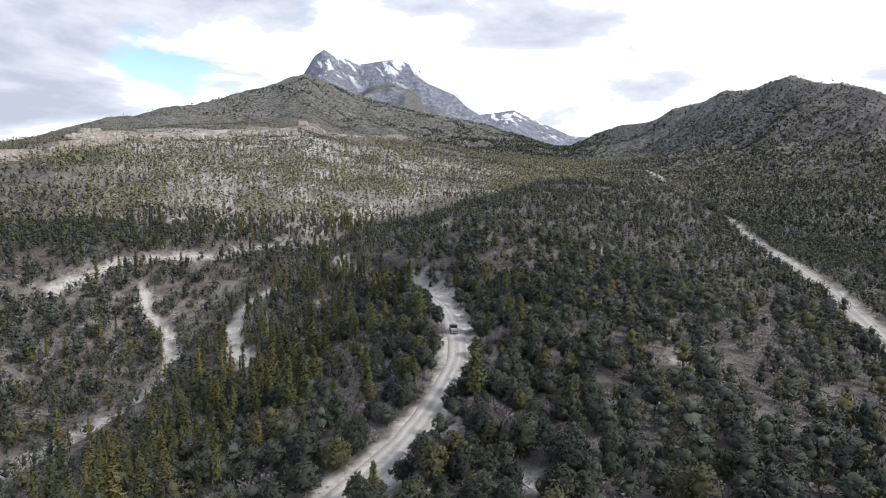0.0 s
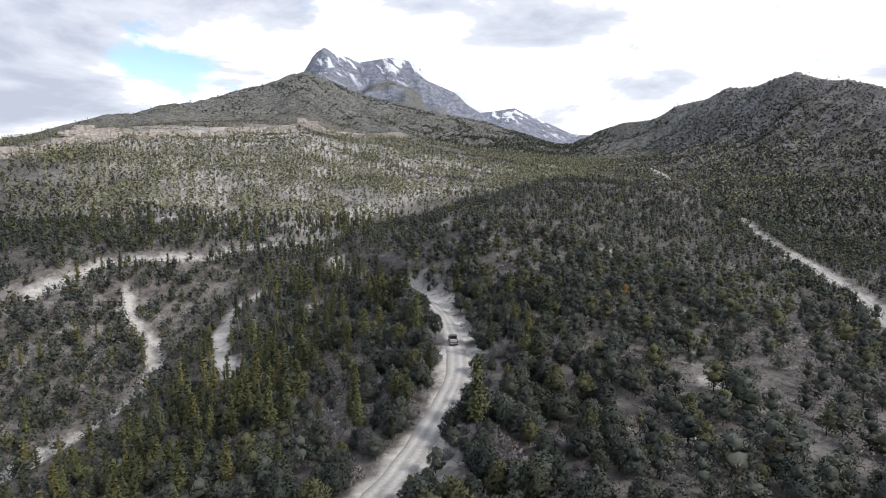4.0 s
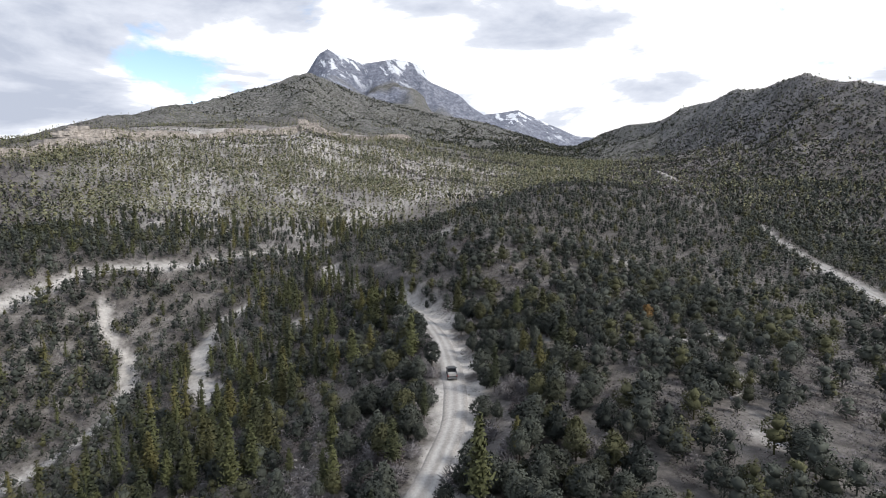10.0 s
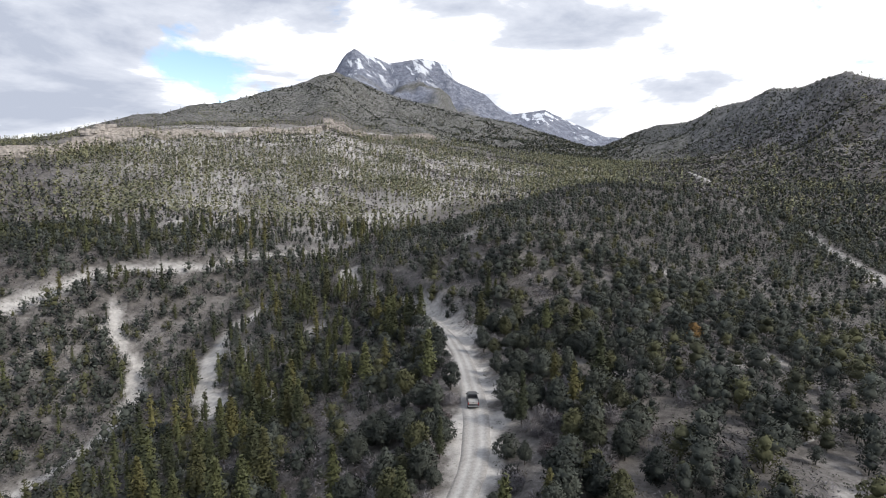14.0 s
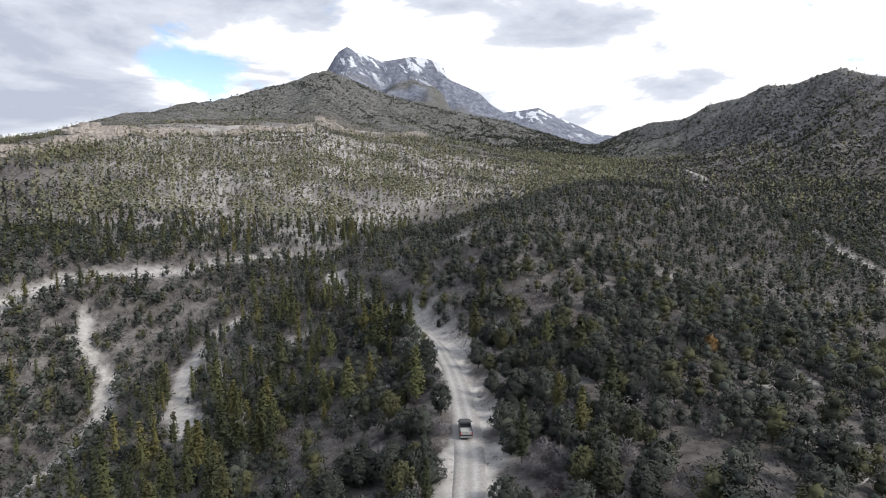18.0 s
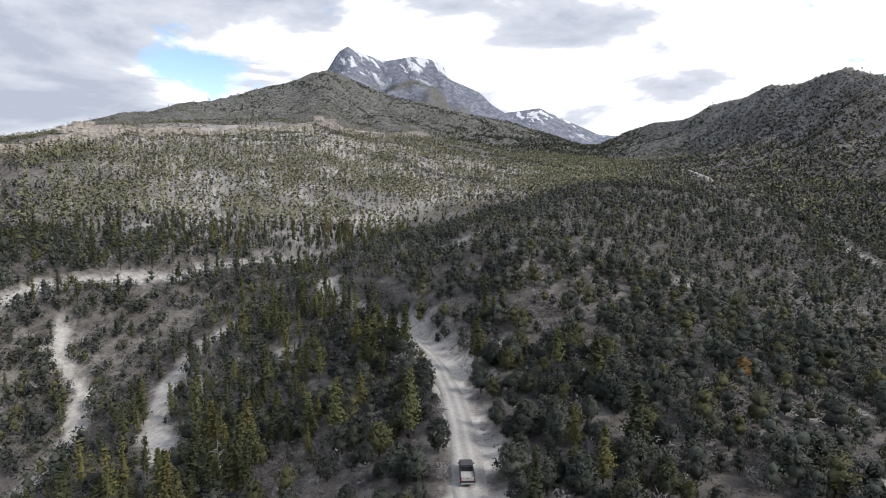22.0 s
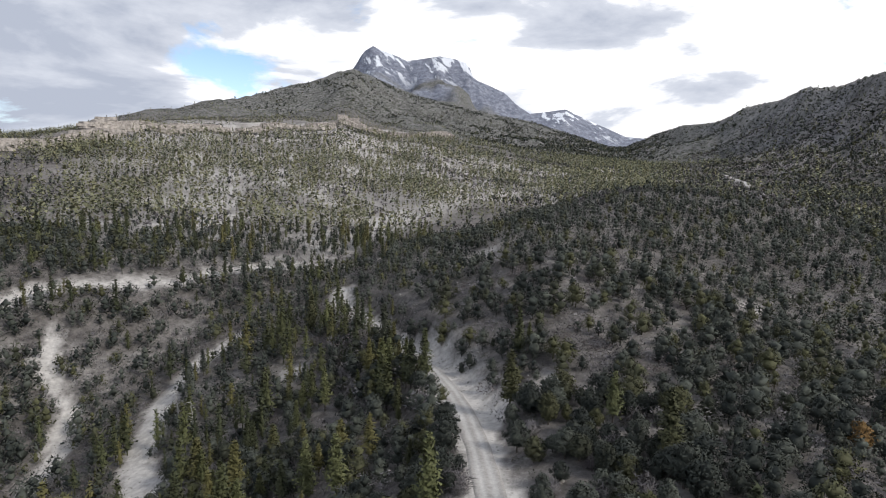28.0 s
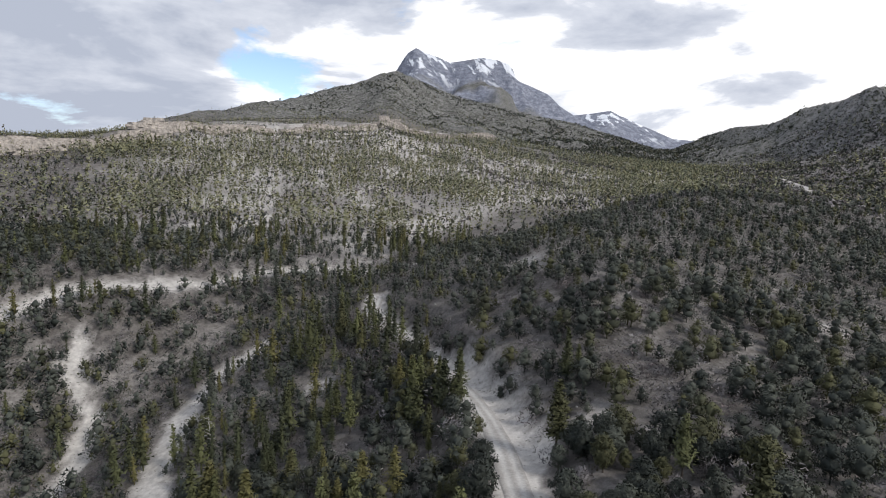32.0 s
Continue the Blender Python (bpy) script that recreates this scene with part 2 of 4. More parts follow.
def fbm(x, y, octaves=5, seed=0, gain=0.5):
    """Noise of mean 0, roughly -0.5 to 0.5."""
    out, amp, tot = 0.0, 1.0, 0.0
    for k in range(octaves):
        out = out + amp * (vnoise(x * 2.0**k + 17 * k, y * 2.0**k - 9 * k, seed + k) - 0.5)
        tot, amp = tot + amp, amp * gain
    return out / tot * 1.6


def ease(a, b, v):
    t = np.clip((v - a) / (b - a), 0, 1)
    return t * t * (3 - 2 * t)


# the track that climbs the valley, the gravel road on the hill, the dry washes: x, y
TRACK = [(-46, -4), (-33.4, 28.6), (-24.5, 56.7), (-15.1, 82.9), (-10.4, 108.8), (-10.4, 129.3), (-16.7, 161.9), (-26.2, 191.9), (-42.4, 220.1), (-64, 252.2), (-76, 264), (-82, 282)]
TRACK_Z = [22.5, 22.9, 23.0, 23.3, 24.3, 25.1, 24.5, 22.1, 20.2, 18.4, 18.8, 20.2]
HILL_ROAD = [(62, 40), (80, 95), (93.9, 142.4), (114.3, 216.3), (129, 306.9), (152.6, 427.2), (179, 597), (195, 710), (211.8, 809.8), (236, 980)]
HILL_Z = [19.5, 20.5, 22.1, 24.0, 27.5, 33.0, 36.0, 43.0, 54.5, 62.0]
BANK_WASH = [(-187, 214), (-183, 224), (-174.6, 253.9), (-151, 279.4), (-126, 312.6), (-92.8, 323.4), (-70, 330)]
DRY_WASH = [(-140, 112), (-130.8, 140.4), (-120.7, 181.3), (-135.5, 212.5), (-150, 222), (-163, 238)]
SIDE_WASH = [(-85.4, 179.3), (-98, 194.7), (-107.9, 215.2), (-112.5, 231.4), (-108.9, 252.9)]


def along(line, step=1.0):
    """A smooth line of evenly spaced points through the given ones."""
    p = np.array(line, float)
    q = [p[0]]
    ext = np.vstack([2 * p[0] - p[1], p, 2 * p[-1] - p[-2]])
    for i in range(len(p) - 1):
        a, b, c, d = ext[i : i + 4]
        for t in np.linspace(0, 1, max(4, int(np.linalg.norm(c - b) / step)))[1:]:
            q.append(0.5 * (2 * b + (c - a) * t + (2 * a - 5 * b + 4 * c - d) * t * t + (3 * b - a - 3 * c + d) * t**3))
    return np.array(q)


LINES = {name: along(line) for name, line in (("track", TRACK), ("hill", HILL_ROAD), ("bank", BANK_WASH), ("dry", DRY_WASH), ("side", SIDE_WASH))}


def away(name, x, y):
    """Distance to a line, for points within its reach."""
    line = LINES[name]
    x, y = np.asarray(x, float), np.asarray(y, float)
    out = np.full(x.shape, 99.0)
    lo, hi = line.min(0) - 30, line.max(0) + 30
    ok = (x > lo[0]) & (x < hi[0]) & (y > lo[1]) & (y < hi[1])
    xs, ys = x[ok], y[ok]
    best = np.full(xs.shape, 1e9)
    for i in range(0, len(line), 2):
        best = np.minimum(best, (xs - line[i, 0]) ** 2 + (ys - line[i, 1]) ** 2)
    out[ok] = np.sqrt(best)
    return np.minimum(out, 99.0)


TY = LINES["track"][:, 1]
TX = LINES["track"][:, 0]


# relief of the near ground: heights in metres on a net of x (across) and y (up the valley)
NET_X = [-300, -210, -165, -130, -100, -70, -40, -10, 25, 65, 110, 165, 250]
NET_Y = [20, 90, 145, 190, 235, 300, 390]
RELIEF = np.array([
    (-13.5, -18, -19.5, -16.5, -7, 7, 21, 27.5, 29, 26.5, 21.5, 15.5, 9),
    (-2.5, -9, -15, -16.5, -9, 4, 16.5, 24.5, 28.5, 26.5, 21, 15, 9),
    (8.5, 1, -9.5, -15.5, -9, 2, 15, 26, 29, 26, 20.5, 15, 9),
    (18, 14.5, -1, -9, -1.5, 4.5, 16, 27.5, 30, 27, 23, 16.5, 10),
    (25.5, 27.5, 15, 1.5, 7.5, 15, 27.5, 39.5, 34.5, 29, 25.5, 18.5, 12),
    (32, 31, 27.5, 21, 18.5, 28.5, 37.5, 46, 44, 38.5, 30.5, 20.5, 15.5),
    (37.5, 34, 30, 28.5, 27.5, 26, 31, 43, 53.5, 54, 43.5, 29, 22.5)])


def net_weights(v, knots):
    """Cubic weights of the net's lines for each value."""
    n = len(knots)
    f = np.clip(np.interp(v, knots, np.arange(n)), 0, n - 1 - 1e-6)
    i = np.floor(f).astype(int)
    t = f - i
    w = np.zeros((len(v), n))
    for k, c in enumerate((-0.5 * t**3 + t * t - 0.5 * t, 1.5 * t**3 - 2.5 * t * t + 1, -1.5 * t**3 + 2 * t * t + 0.5 * t, 0.5 * t**3 - 0.5 * t * t)):
        np.add.at(w, (np.arange(len(v)), np.clip(i + k - 1, 0, n - 1)), c)
    return w


def near_land(x, y):
    xs, ys = np.ravel(x), np.ravel(y)
    h = (net_weights(ys, NET_Y) @ RELIEF * net_weights(xs, NET_X)).sum(1).reshape(np.shape(x))
    return h + 1.1 * fbm(x / 20, y / 20, 4, 11)


# far forms by bearing: the bench's edge, the wooded ridges, the bare peak, the snowy range; ranges in metres, heights in metres or degrees
AZ1 = [-59, -44, -39, -34, -28.1, -22.6, -19.4, -16.2, -11.3, -8, -2.7, 1.3, 5.3, 9.3, 15.3, 23.3, 33.3, 51]
R1 = [680, 730, 780, 880, 1010, 1140, 1210, 1270, 1400, 1530, 1530, 1500, 1360, 1230, 1070, 860, 750, 700]
Z1 = [76, 85, 98, 111, 123.5, 137.5, 152.5, 138, 141, 125, 102, 88, 76, 65.5, 56, 52, 50, 48]
AZ2 = [-59, -44, -41.4, -39, -36.1, -34, -31.9, -29.4, -26.9, -24.9, -22.9, -20.8, -19.2, -17.2, -15.5, -12.8, -7.9, -2.4, 1.5, 4.8, 6.4, 9, 11.1, 13.6, 15.5, 17.8, 19.5, 21.7, 23, 24.6, 27, 28.2, 30.1, 31.3, 39, 51]
EL2 = [1.12, 2.02, 2.57, 3.42, 4.37, 4.57, 5.37, 5.72, 6.42, 7.14, 7.57, 8.47, 8.92, 8.17, 7.47, 6.57, 5.47, 4.47, 3.27, 2.17, 2.14, 3.45, 4.18, 4.38, 5.48, 5.98, 6.88, 6.88, 7.38, 7.88, 6.98, 6.98, 6.38, 5.83, 4.68, 2.98]
AZP = [-23.7, -20.7, -19.2, -18.4, -17.5, -16.6, -15.2, -14.3, -12.8, -11.2, -9.8, -8.5, -7.9, -6.6, -4.9, -3.8, -2.4, -1.3, 1.5, 4.8]
ELP = [5.2, 7.2, 9.25, 10.55, 11.1, 10.7, 10.25, 9.87, 10.1, 10.38, 10.15, 9.73, 8.35, 7.85, 7.1, 6.03, 5.16, 4.5, 3.2, 1.7]
AZR, R2 = [-59, -44, -36, -32, -27, -23, -20, -16, -8, -3, 5, 6.8, 9, 11, 15, 19, 24, 28, 31, 51], [1170, 1300, 1560, 1750, 2000, 2270, 2500, 2650, 2750, 2900, 3000, 3100, 2800, 2500, 2080, 1750, 1500, 1300, 1170, 1040]
AZ3 = [-8, -2.7, -0.7, 0.8, 2.6, 4.5, 6.4, 8.3, 10.1, 12.3, 15.3]
EL3 = [4.2, 5.2, 5.42, 5.65, 4.8, 3.98, 3.15, 2.95, 3.35, 2.8, 2.0]
EYE0 = 65.0


def far_land(x, y):
    r, az = np.hypot(x, y), np.degrees(np.arctan2(x, y))
    z0 = np.interp(az, [-60, -45, -35, -25, -15, -5, 0, 5, 12, 20, 40], [16, 22, 28, 27, 23, 22, 26, 32, 36, 26, 20])
    r1, z1 = np.interp(az, AZ1, R1), np.interp(az, AZ1, Z1)
    r2 = np.interp(az, AZR, R2)
    z2 = EYE0 + r2 * np.tan(np.radians(np.interp(az, AZ2, EL2)))
    cliff = ease(-9, -14, az)
    t1 = np.clip((r - 390) / (r1 - 390), 0, 1)
    drop = 9.0 * cliff * (0.75 + 0.9 * fbm(x / 80, y / 80, 3, 3))
    edge = r1 + 34 * fbm(x / 90, y / 90, 4, 9)
    front = z0 + (z1 - drop - z0) * t1 ** 1.05
    t2 = np.clip((r - r1) / (r2 - r1), 0, 1)
    back = z1 + (z2 - z1) * t2**1.25
    h = np.where(r < edge, front, np.maximum(back, z1 - drop * (1 - ease(0, 18, r - edge))))
    spurs = np.abs(fbm(x / 540, y / 540, 5, 21)) * 2 + fbm(x / 150, y / 150, 4, 23) * 0.5
    h = h - (z2 - z1) * 0.34 * spurs * np.sin(np.pi * t2) ** 1.2 * ease(r1 + 50, r1 + 390, r)
    h = h + fbm(x / 80, y / 80, 4, 31) * (3 + 6.5 * t1 * (1 - t2))
    behind = np.maximum(r - r2, 0)
    h = np.where(r > r2, np.maximum(z2 - 0.45 * behind, 26), h)
    z3 = EYE0 + 4500 * np.tan(np.radians(np.interp(az, AZ3, EL3)))
    d3 = 4500 - r
    h3 = np.where(d3 > 0, z3 - 0.30 * d3 - 160 * np.abs(fbm(x / 500, y / 500, 4, 41)) * ease(0, 300, d3), z3 + 0.3 * d3)
    h3 = np.where((az > -8) & (az < 15.3), h3, -99)
    zp = EYE0 + 3600 * np.tan(np.radians(np.interp(az, AZP, ELP)))
    dp = 3600 - r
    crag = np.abs(fbm(x / 160 + 0.3 * y / 160, y / 320, 5, 47)) * 2
    hp = np.where(dp > 0, zp - 0.85 * np.minimum(dp, 180) - 0.30 * np.maximum(dp - 180, 0) - 90 * crag * ease(0, 110, dp), zp + 0.5 * dp)
    hp = np.where((az > -23.7) & (az < 4.8), hp, -99)
    return np.maximum(np.maximum(h, h3), hp)


def land(x, y):
    x, y = np.asarray(x, float), np.asarray(y, float)
    r = np.hypot(x, y)
    front = np.abs(np.degrees(np.arctan2(x, y))) < 90
    w = np.where(front, ease(395, 560, r), 0.0)
    h = near_land(x, y) * (1 - w) + far_land(x, np.maximum(y, 1)) * w
    h = h + 9 * np.exp(-(((x - 112) / 24) ** 2 + ((y - 435) / 55) ** 2)) + 8 * np.exp(-(((x - 166) / 18) ** 2 + ((y - 625) / 90) ** 2))
    for name, line, levels, flat, reach in (("track", TRACK, TRACK_Z, 2.8, 9.0), ("hill", HILL_ROAD, HILL_Z, 3.8, 10.0)):
        d = away(name, x, y)
        level = np.interp(y, [p[1] for p in line], levels)
        h = h + (level - h) * (1 - ease(flat, reach, d))
    for name, half, deep in (("track", 3.4, 0.12), ("hill", 3.8, 0.2), ("bank", 4.5, 0.9), ("dry", 3.4, 1.0), ("side", 4.0, 0.8)):
        d = away(name, x, y)
        h = h - deep * (1 - ease(half * 0.8, half * 1.5, d))
    return h


def mesh_of(name, co, tris, mat, floats=None, smooth=False, normals=None):
    """One mesh from arrays of places and triangles, with float attributes by point."""
    me = bpy.data.meshes.new(name)
    co, tris = np.asarray(co, np.float32), np.asarray(tris, np.int32)
    me.vertices.add(len(co)); me.loops.add(tris.size); me.polygons.add(len(tris))
    me.vertices.foreach_set("co", co.ravel())
    me.loops.foreach_set("vertex_index", tris.ravel())
    me.polygons.foreach_set("loop_start", np.arange(0, tris.size, 3, dtype=np.int32))
    me.polygons.foreach_set("use_smooth", np.full(len(tris), smooth))
    me.materials.append(mat)
    for key, values in (floats or {}).items():
        me.attributes.new(key, "FLOAT", "POINT").data.foreach_set("value", np.asarray(values, np.float32))
    me.update(calc_edges=True)
    if normals is not None:
        me.polygons.foreach_set("use_smooth", np.full(len(tris), True))
        me.normals_split_custom_set_from_vertices(np.asarray(normals, np.float32))
    return me


def grid_tris(rows, cols, wrap=False):
    i, j = np.meshgrid(np.arange(rows - 1), np.arange(cols if wrap else cols - 1), indexing="ij")
    a, b = i * cols + j, i * cols + (j + 1) % cols
    c, d = a + cols, b + cols
    return np.concatenate([np.stack([a, b, d], -1).reshape(-1, 3), np.stack([a, d, c], -1).reshape(-1, 3)])


GLADES = [(-240, 478, 7, 16), (39, 136, 4, 5), (35, 111, 2.5, 4), (59, 139, 2, 3), (37, 156, 3, 4), (45, 161, 3, 5), (12, 146, 3, 4), (39, 236, 4, 6), (-8, 187, 5, 4), (-30, 269, 6, 7), (-1, 182, 3, 3), (-75, 223, 5, 5), (4, 66, 5, 4), (7, 154, 3.5, 3)]


def glade(x, y):
    """1 in the middle of the bare clearings, 0 outside."""
    g = np.zeros_like(np.asarray(x, float))
    for gx, gy, rx, ry in GLADES:
        g = np.maximum(g, np.exp(-(((x - gx) / rx) ** 2 + ((y - gy) / ry) ** 2) * 1.2))
    return g


# ======== ground, one sheet to the horizon ========
CX, CY = -4.0, 5.0
azs = np.concatenate([np.linspace(-62, 48, 300), np.linspace(48, 298, 60)[1:-1]])
radii = np.concatenate([[0.0], 14 * (4900 / 14) ** np.linspace(0, 1, 400)])
RR, AA = np.meshgrid(radii, np.radians(azs), indexing="ij")
GX, GY = CX + RR * np.sin(AA), CY + RR * np.cos(AA)
GZ = land(GX, GY)
g_r, g_az = np.hypot(GX, GY), np.degrees(np.arctan2(GX, GY))
g_t = (g_r - np.interp(g_az, AZ1, R1)) / (np.interp(g_az, AZR, R2) - np.interp(g_az, AZ1, R1))
dzr = np.gradient(GZ, axis=0) / np.maximum(np.gradient(RR, axis=0), 0.1)
wood = ease(1300, 1600, g_r)
on_cliff = ease(-9, -14, g_az) * ease(40, 16, np.abs(g_r - np.interp(g_az, AZ1, R1) - 4)) * (0.05 + 0.95 * ease(-0.05, 0.25, fbm(GX / 50, GY / 50, 4, 77)))
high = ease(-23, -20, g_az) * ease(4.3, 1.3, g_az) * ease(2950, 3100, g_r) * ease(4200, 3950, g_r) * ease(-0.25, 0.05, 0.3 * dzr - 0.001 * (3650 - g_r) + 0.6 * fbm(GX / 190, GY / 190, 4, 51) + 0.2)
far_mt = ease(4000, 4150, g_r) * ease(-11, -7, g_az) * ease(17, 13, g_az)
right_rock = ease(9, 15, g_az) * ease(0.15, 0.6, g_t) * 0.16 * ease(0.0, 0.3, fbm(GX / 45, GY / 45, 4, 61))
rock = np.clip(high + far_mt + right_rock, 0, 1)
snow = np.clip(high * 0.9 * ease(470, 640, GZ) + far_mt * ease(210, 360, GZ), 0, 1)
sand = np.zeros_like(GZ)
g_u = GX - np.interp(GY, TY, TX)
for key, half in (("track", 3.1), ("hill", 3.6), ("bank", 2.9), ("dry", 2.5), ("side", 3.2)):
    d = away(key, GX, GY) + 3.8 * fbm(GX / 7, GY / 7, 4, 71)
    if key == "track":
        d = np.where((g_u > 0) & (GY < 235) & (GY > 60), d * (0.46 + 0.54 * ease(-0.05, 0.25, fbm(GX / 11, GY / 11, 3, 73))), d)
    sand = np.maximum(sand, 1 - ease(half * 0.7, half * 1.5, d))
# pale gravel of the middle slopes, made stronger to stand in for sunlight
pale_from = np.interp(g_az, [-17, -7], [305, 520])
pale = ease(pale_from, pale_from + 85, g_r) * ease(13, 7, g_az) * ease(-43, -31, g_az) * ease(1300, 1000, g_r) * (0.42 + 0.58 * ease(-0.12, 0.15, fbm(GX / 28, GY / 28, 4, 79)))
west = 0.22 * ease(-122, -142, GX) * ease(345, 280, g_r) * ease(-0.08, 0.16, fbm(GX / 11, GY / 11, 4, 75))
sand = np.maximum(sand, np.maximum(pale * 0.78, west))
sand = np.maximum(sand, on_cliff * 0.8)
east = 0.34 * ease(11, 17, g_az) * ease(900, 1080, g_r) * ease(-0.1, 0.16, fbm(GX / 24, GY / 24, 4, 97))
sand = np.maximum(sand, east)
spur = 0.14 * ease(14, 40, g_u) * ease(150, 225, GY) * ease(560, 470, g_r) * ease(-0.15, 0.12, fbm(GX / 9, GY / 9, 4, 89))
sand = np.maximum(np.maximum(sand, spur), 0.08 * ease(22, 40, GX) * ease(100, 84, GX) * ease(70, 90, GY) * ease(300, 250, GY) * ease(-0.10, 0.2, fbm(GX / 14, GY / 14, 4, 87)))
sand = np.maximum(sand, 0.62 * ease(0.25, 0.7, glade(GX, GY) + 0.4 * fbm(GX / 6, GY / 6, 3, 83)) * (g_r < 600))
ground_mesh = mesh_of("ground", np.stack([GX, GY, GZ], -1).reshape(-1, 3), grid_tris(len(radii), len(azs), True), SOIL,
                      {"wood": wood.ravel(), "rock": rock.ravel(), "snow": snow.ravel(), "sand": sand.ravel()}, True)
tagged(new("ground", ground_mesh), "pale limestone valley soil rising into wooded slopes and snowy rock peaks", "ground", kind="structure")


def ribbon(name, line, half, ruts, label, lift=0.02):
    """A dirt road draped on the ground, with worn wheel tracks and a low crown between them."""
    c = LINES[line]
    tan = np.gradient(c, axis=0); tan /= np.linalg.norm(tan, axis=1)[:, None]
    nor = np.stack([tan[:, 1], -tan[:, 0]], -1)
    off = np.linspace(-1, 1, 17)
    wob = 1 + 0.25 * fbm(c[:, 1:2] / 7 + 0 * off, 3 * np.sign(off)[None] + 0 * c[:, :1], 3, 91)
    X, Y = c[:, :1] + nor[:, :1] * off * half * wob, c[:, 1:] + nor[:, 1:] * off * half * wob
    mid_z = land(c[:, 0], c[:, 1])[:, None]
    Z = land(X, Y) * 0.6 + mid_z * 0.4 + 0.16 + lift
    rut = np.exp(-((np.abs(off * half) - ruts) / 0.42) ** 2)[None] * (0.8 + 0.4 * fbm(X / 12, Y / 12, 3, 93))
    Z = Z - 0.05 * rut - 0.22 * np.maximum(np.abs(off) - 0.85, 0)[None] / 0.15
    me = mesh_of(name, np.stack([X, Y, Z], -1).reshape(-1, 3), grid_tris(len(c), 17), GRAVEL, {"rut": np.clip(rut, 0, 1).ravel()}, True)
    return tagged(new(name, me), label, "road", kind="structure")


ribbon("dirt_track", "track", 2.1, 0.8, "pale dirt track with two worn wheel ruts")
ribbon("gravel_road", "hill", 3.0, 1.2, "pale graded gravel road over the hill")


# ======== woodland: templates ========
def scatter_tris(centres, size, rng, flat=0.0, slim=0.42):
    """A slim triangular spray of foliage about each centre."""
    n = len(centres)
    d = rng.normal(size=(n, 3))
    d[:, 2] = d[:, 2] * (1 - flat) + 0.25
    d /= np.linalg.norm(d, axis=1, keepdims=True)
    side = np.cross(d, rng.normal(size=(n, 3)))
    side /= np.linalg.norm(side, axis=1, keepdims=True) + 1e-9
    k = size * rng.uniform(0.6, 1.3, (n, 1))
    co = np.stack([centres - d * k * 0.75 - side * k * slim, centres - d * k * 0.75 + side * k * slim, centres + d * k * 1.15], 1)
    return co.reshape(-1, 3), np.arange(3 * n).reshape(-1, 3)


def crown_normals(co, tri, low=0.0, flat=1.0):
    """Each leaf faces out of its crown and a little up; the triangles are turned to agree."""
    c = co[tri].mean(1)
    out = c - np.array([0, 0, 1]) * (low + (c[:, 2:3] - low) * flat)
    out[:, 2] += 0.10
    out /= np.linalg.norm(out, axis=1, keepdims=True) + 1e-6
    face = np.cross(co[tri[:, 1]] - co[tri[:, 0]], co[tri[:, 2]] - co[tri[:, 0]])
    flip = (face * out).sum(1) < 0
    tri = tri.copy()
    tri[flip] = tri[flip][:, ::-1]
    face = np.where(flip[:, None], -face, face)
    face /= np.linalg.norm(face, axis=1, keepdims=True) + 1e-9
    n = out * 0.74 + face * 0.46
    n /= np.linalg.norm(n, axis=1, keepdims=True)
    full = np.zeros_like(co)
    full[tri] = n[:, None]
    return co, tri, full


ICO = [(0, 0, 1)] + [(0.894 * math.cos(a), 0.894 * math.sin(a), 0.447) for a in np.arange(5) * 2 * math.pi / 5] + [(0.894 * math.cos(a), 0.894 * math.sin(a), -0.447) for a in (np.arange(5) + 0.5) * 2 * math.pi / 5] + [(0, 0, -1)]
ICO_F = [(0, i + 1, (i + 1) % 5 + 1) for i in range(5)] + [(i + 1, i + 6, (i + 1) % 5 + 1) for i in range(5)] + [((i + 1) % 5 + 1, i + 6, (i + 1) % 5 + 6) for i in range(5)] + [(11, (i + 1) % 5 + 6, i + 6) for i in range(5)]
OCT = [(1, 0, 0), (0, 1, 0), (-1, 0, 0), (0, -1, 0), (0, 0, 1), (0, 0, -1)]
OCT_F = [(i, (i + 1) % 4, 4) for i in range(4)] + [((i + 1) % 4, i, 5) for i in range(4)]


def lump(rng, at, size, fine=True):
    """A ragged clump of dense foliage."""
    v, f = (np.array(ICO), np.array(ICO_F)) if fine else (np.array(OCT, float), np.array(OCT_F))
    k = rng.uniform(0.6, 1.25, (len(v), 1))
    nor = v / np.linalg.norm(v, axis=1, keepdims=True) + rng.normal(size=v.shape) * 0.28
    return np.asarray(at) + v * k * np.asarray(size), f, nor / np.linalg.norm(nor, axis=1, keepdims=True)


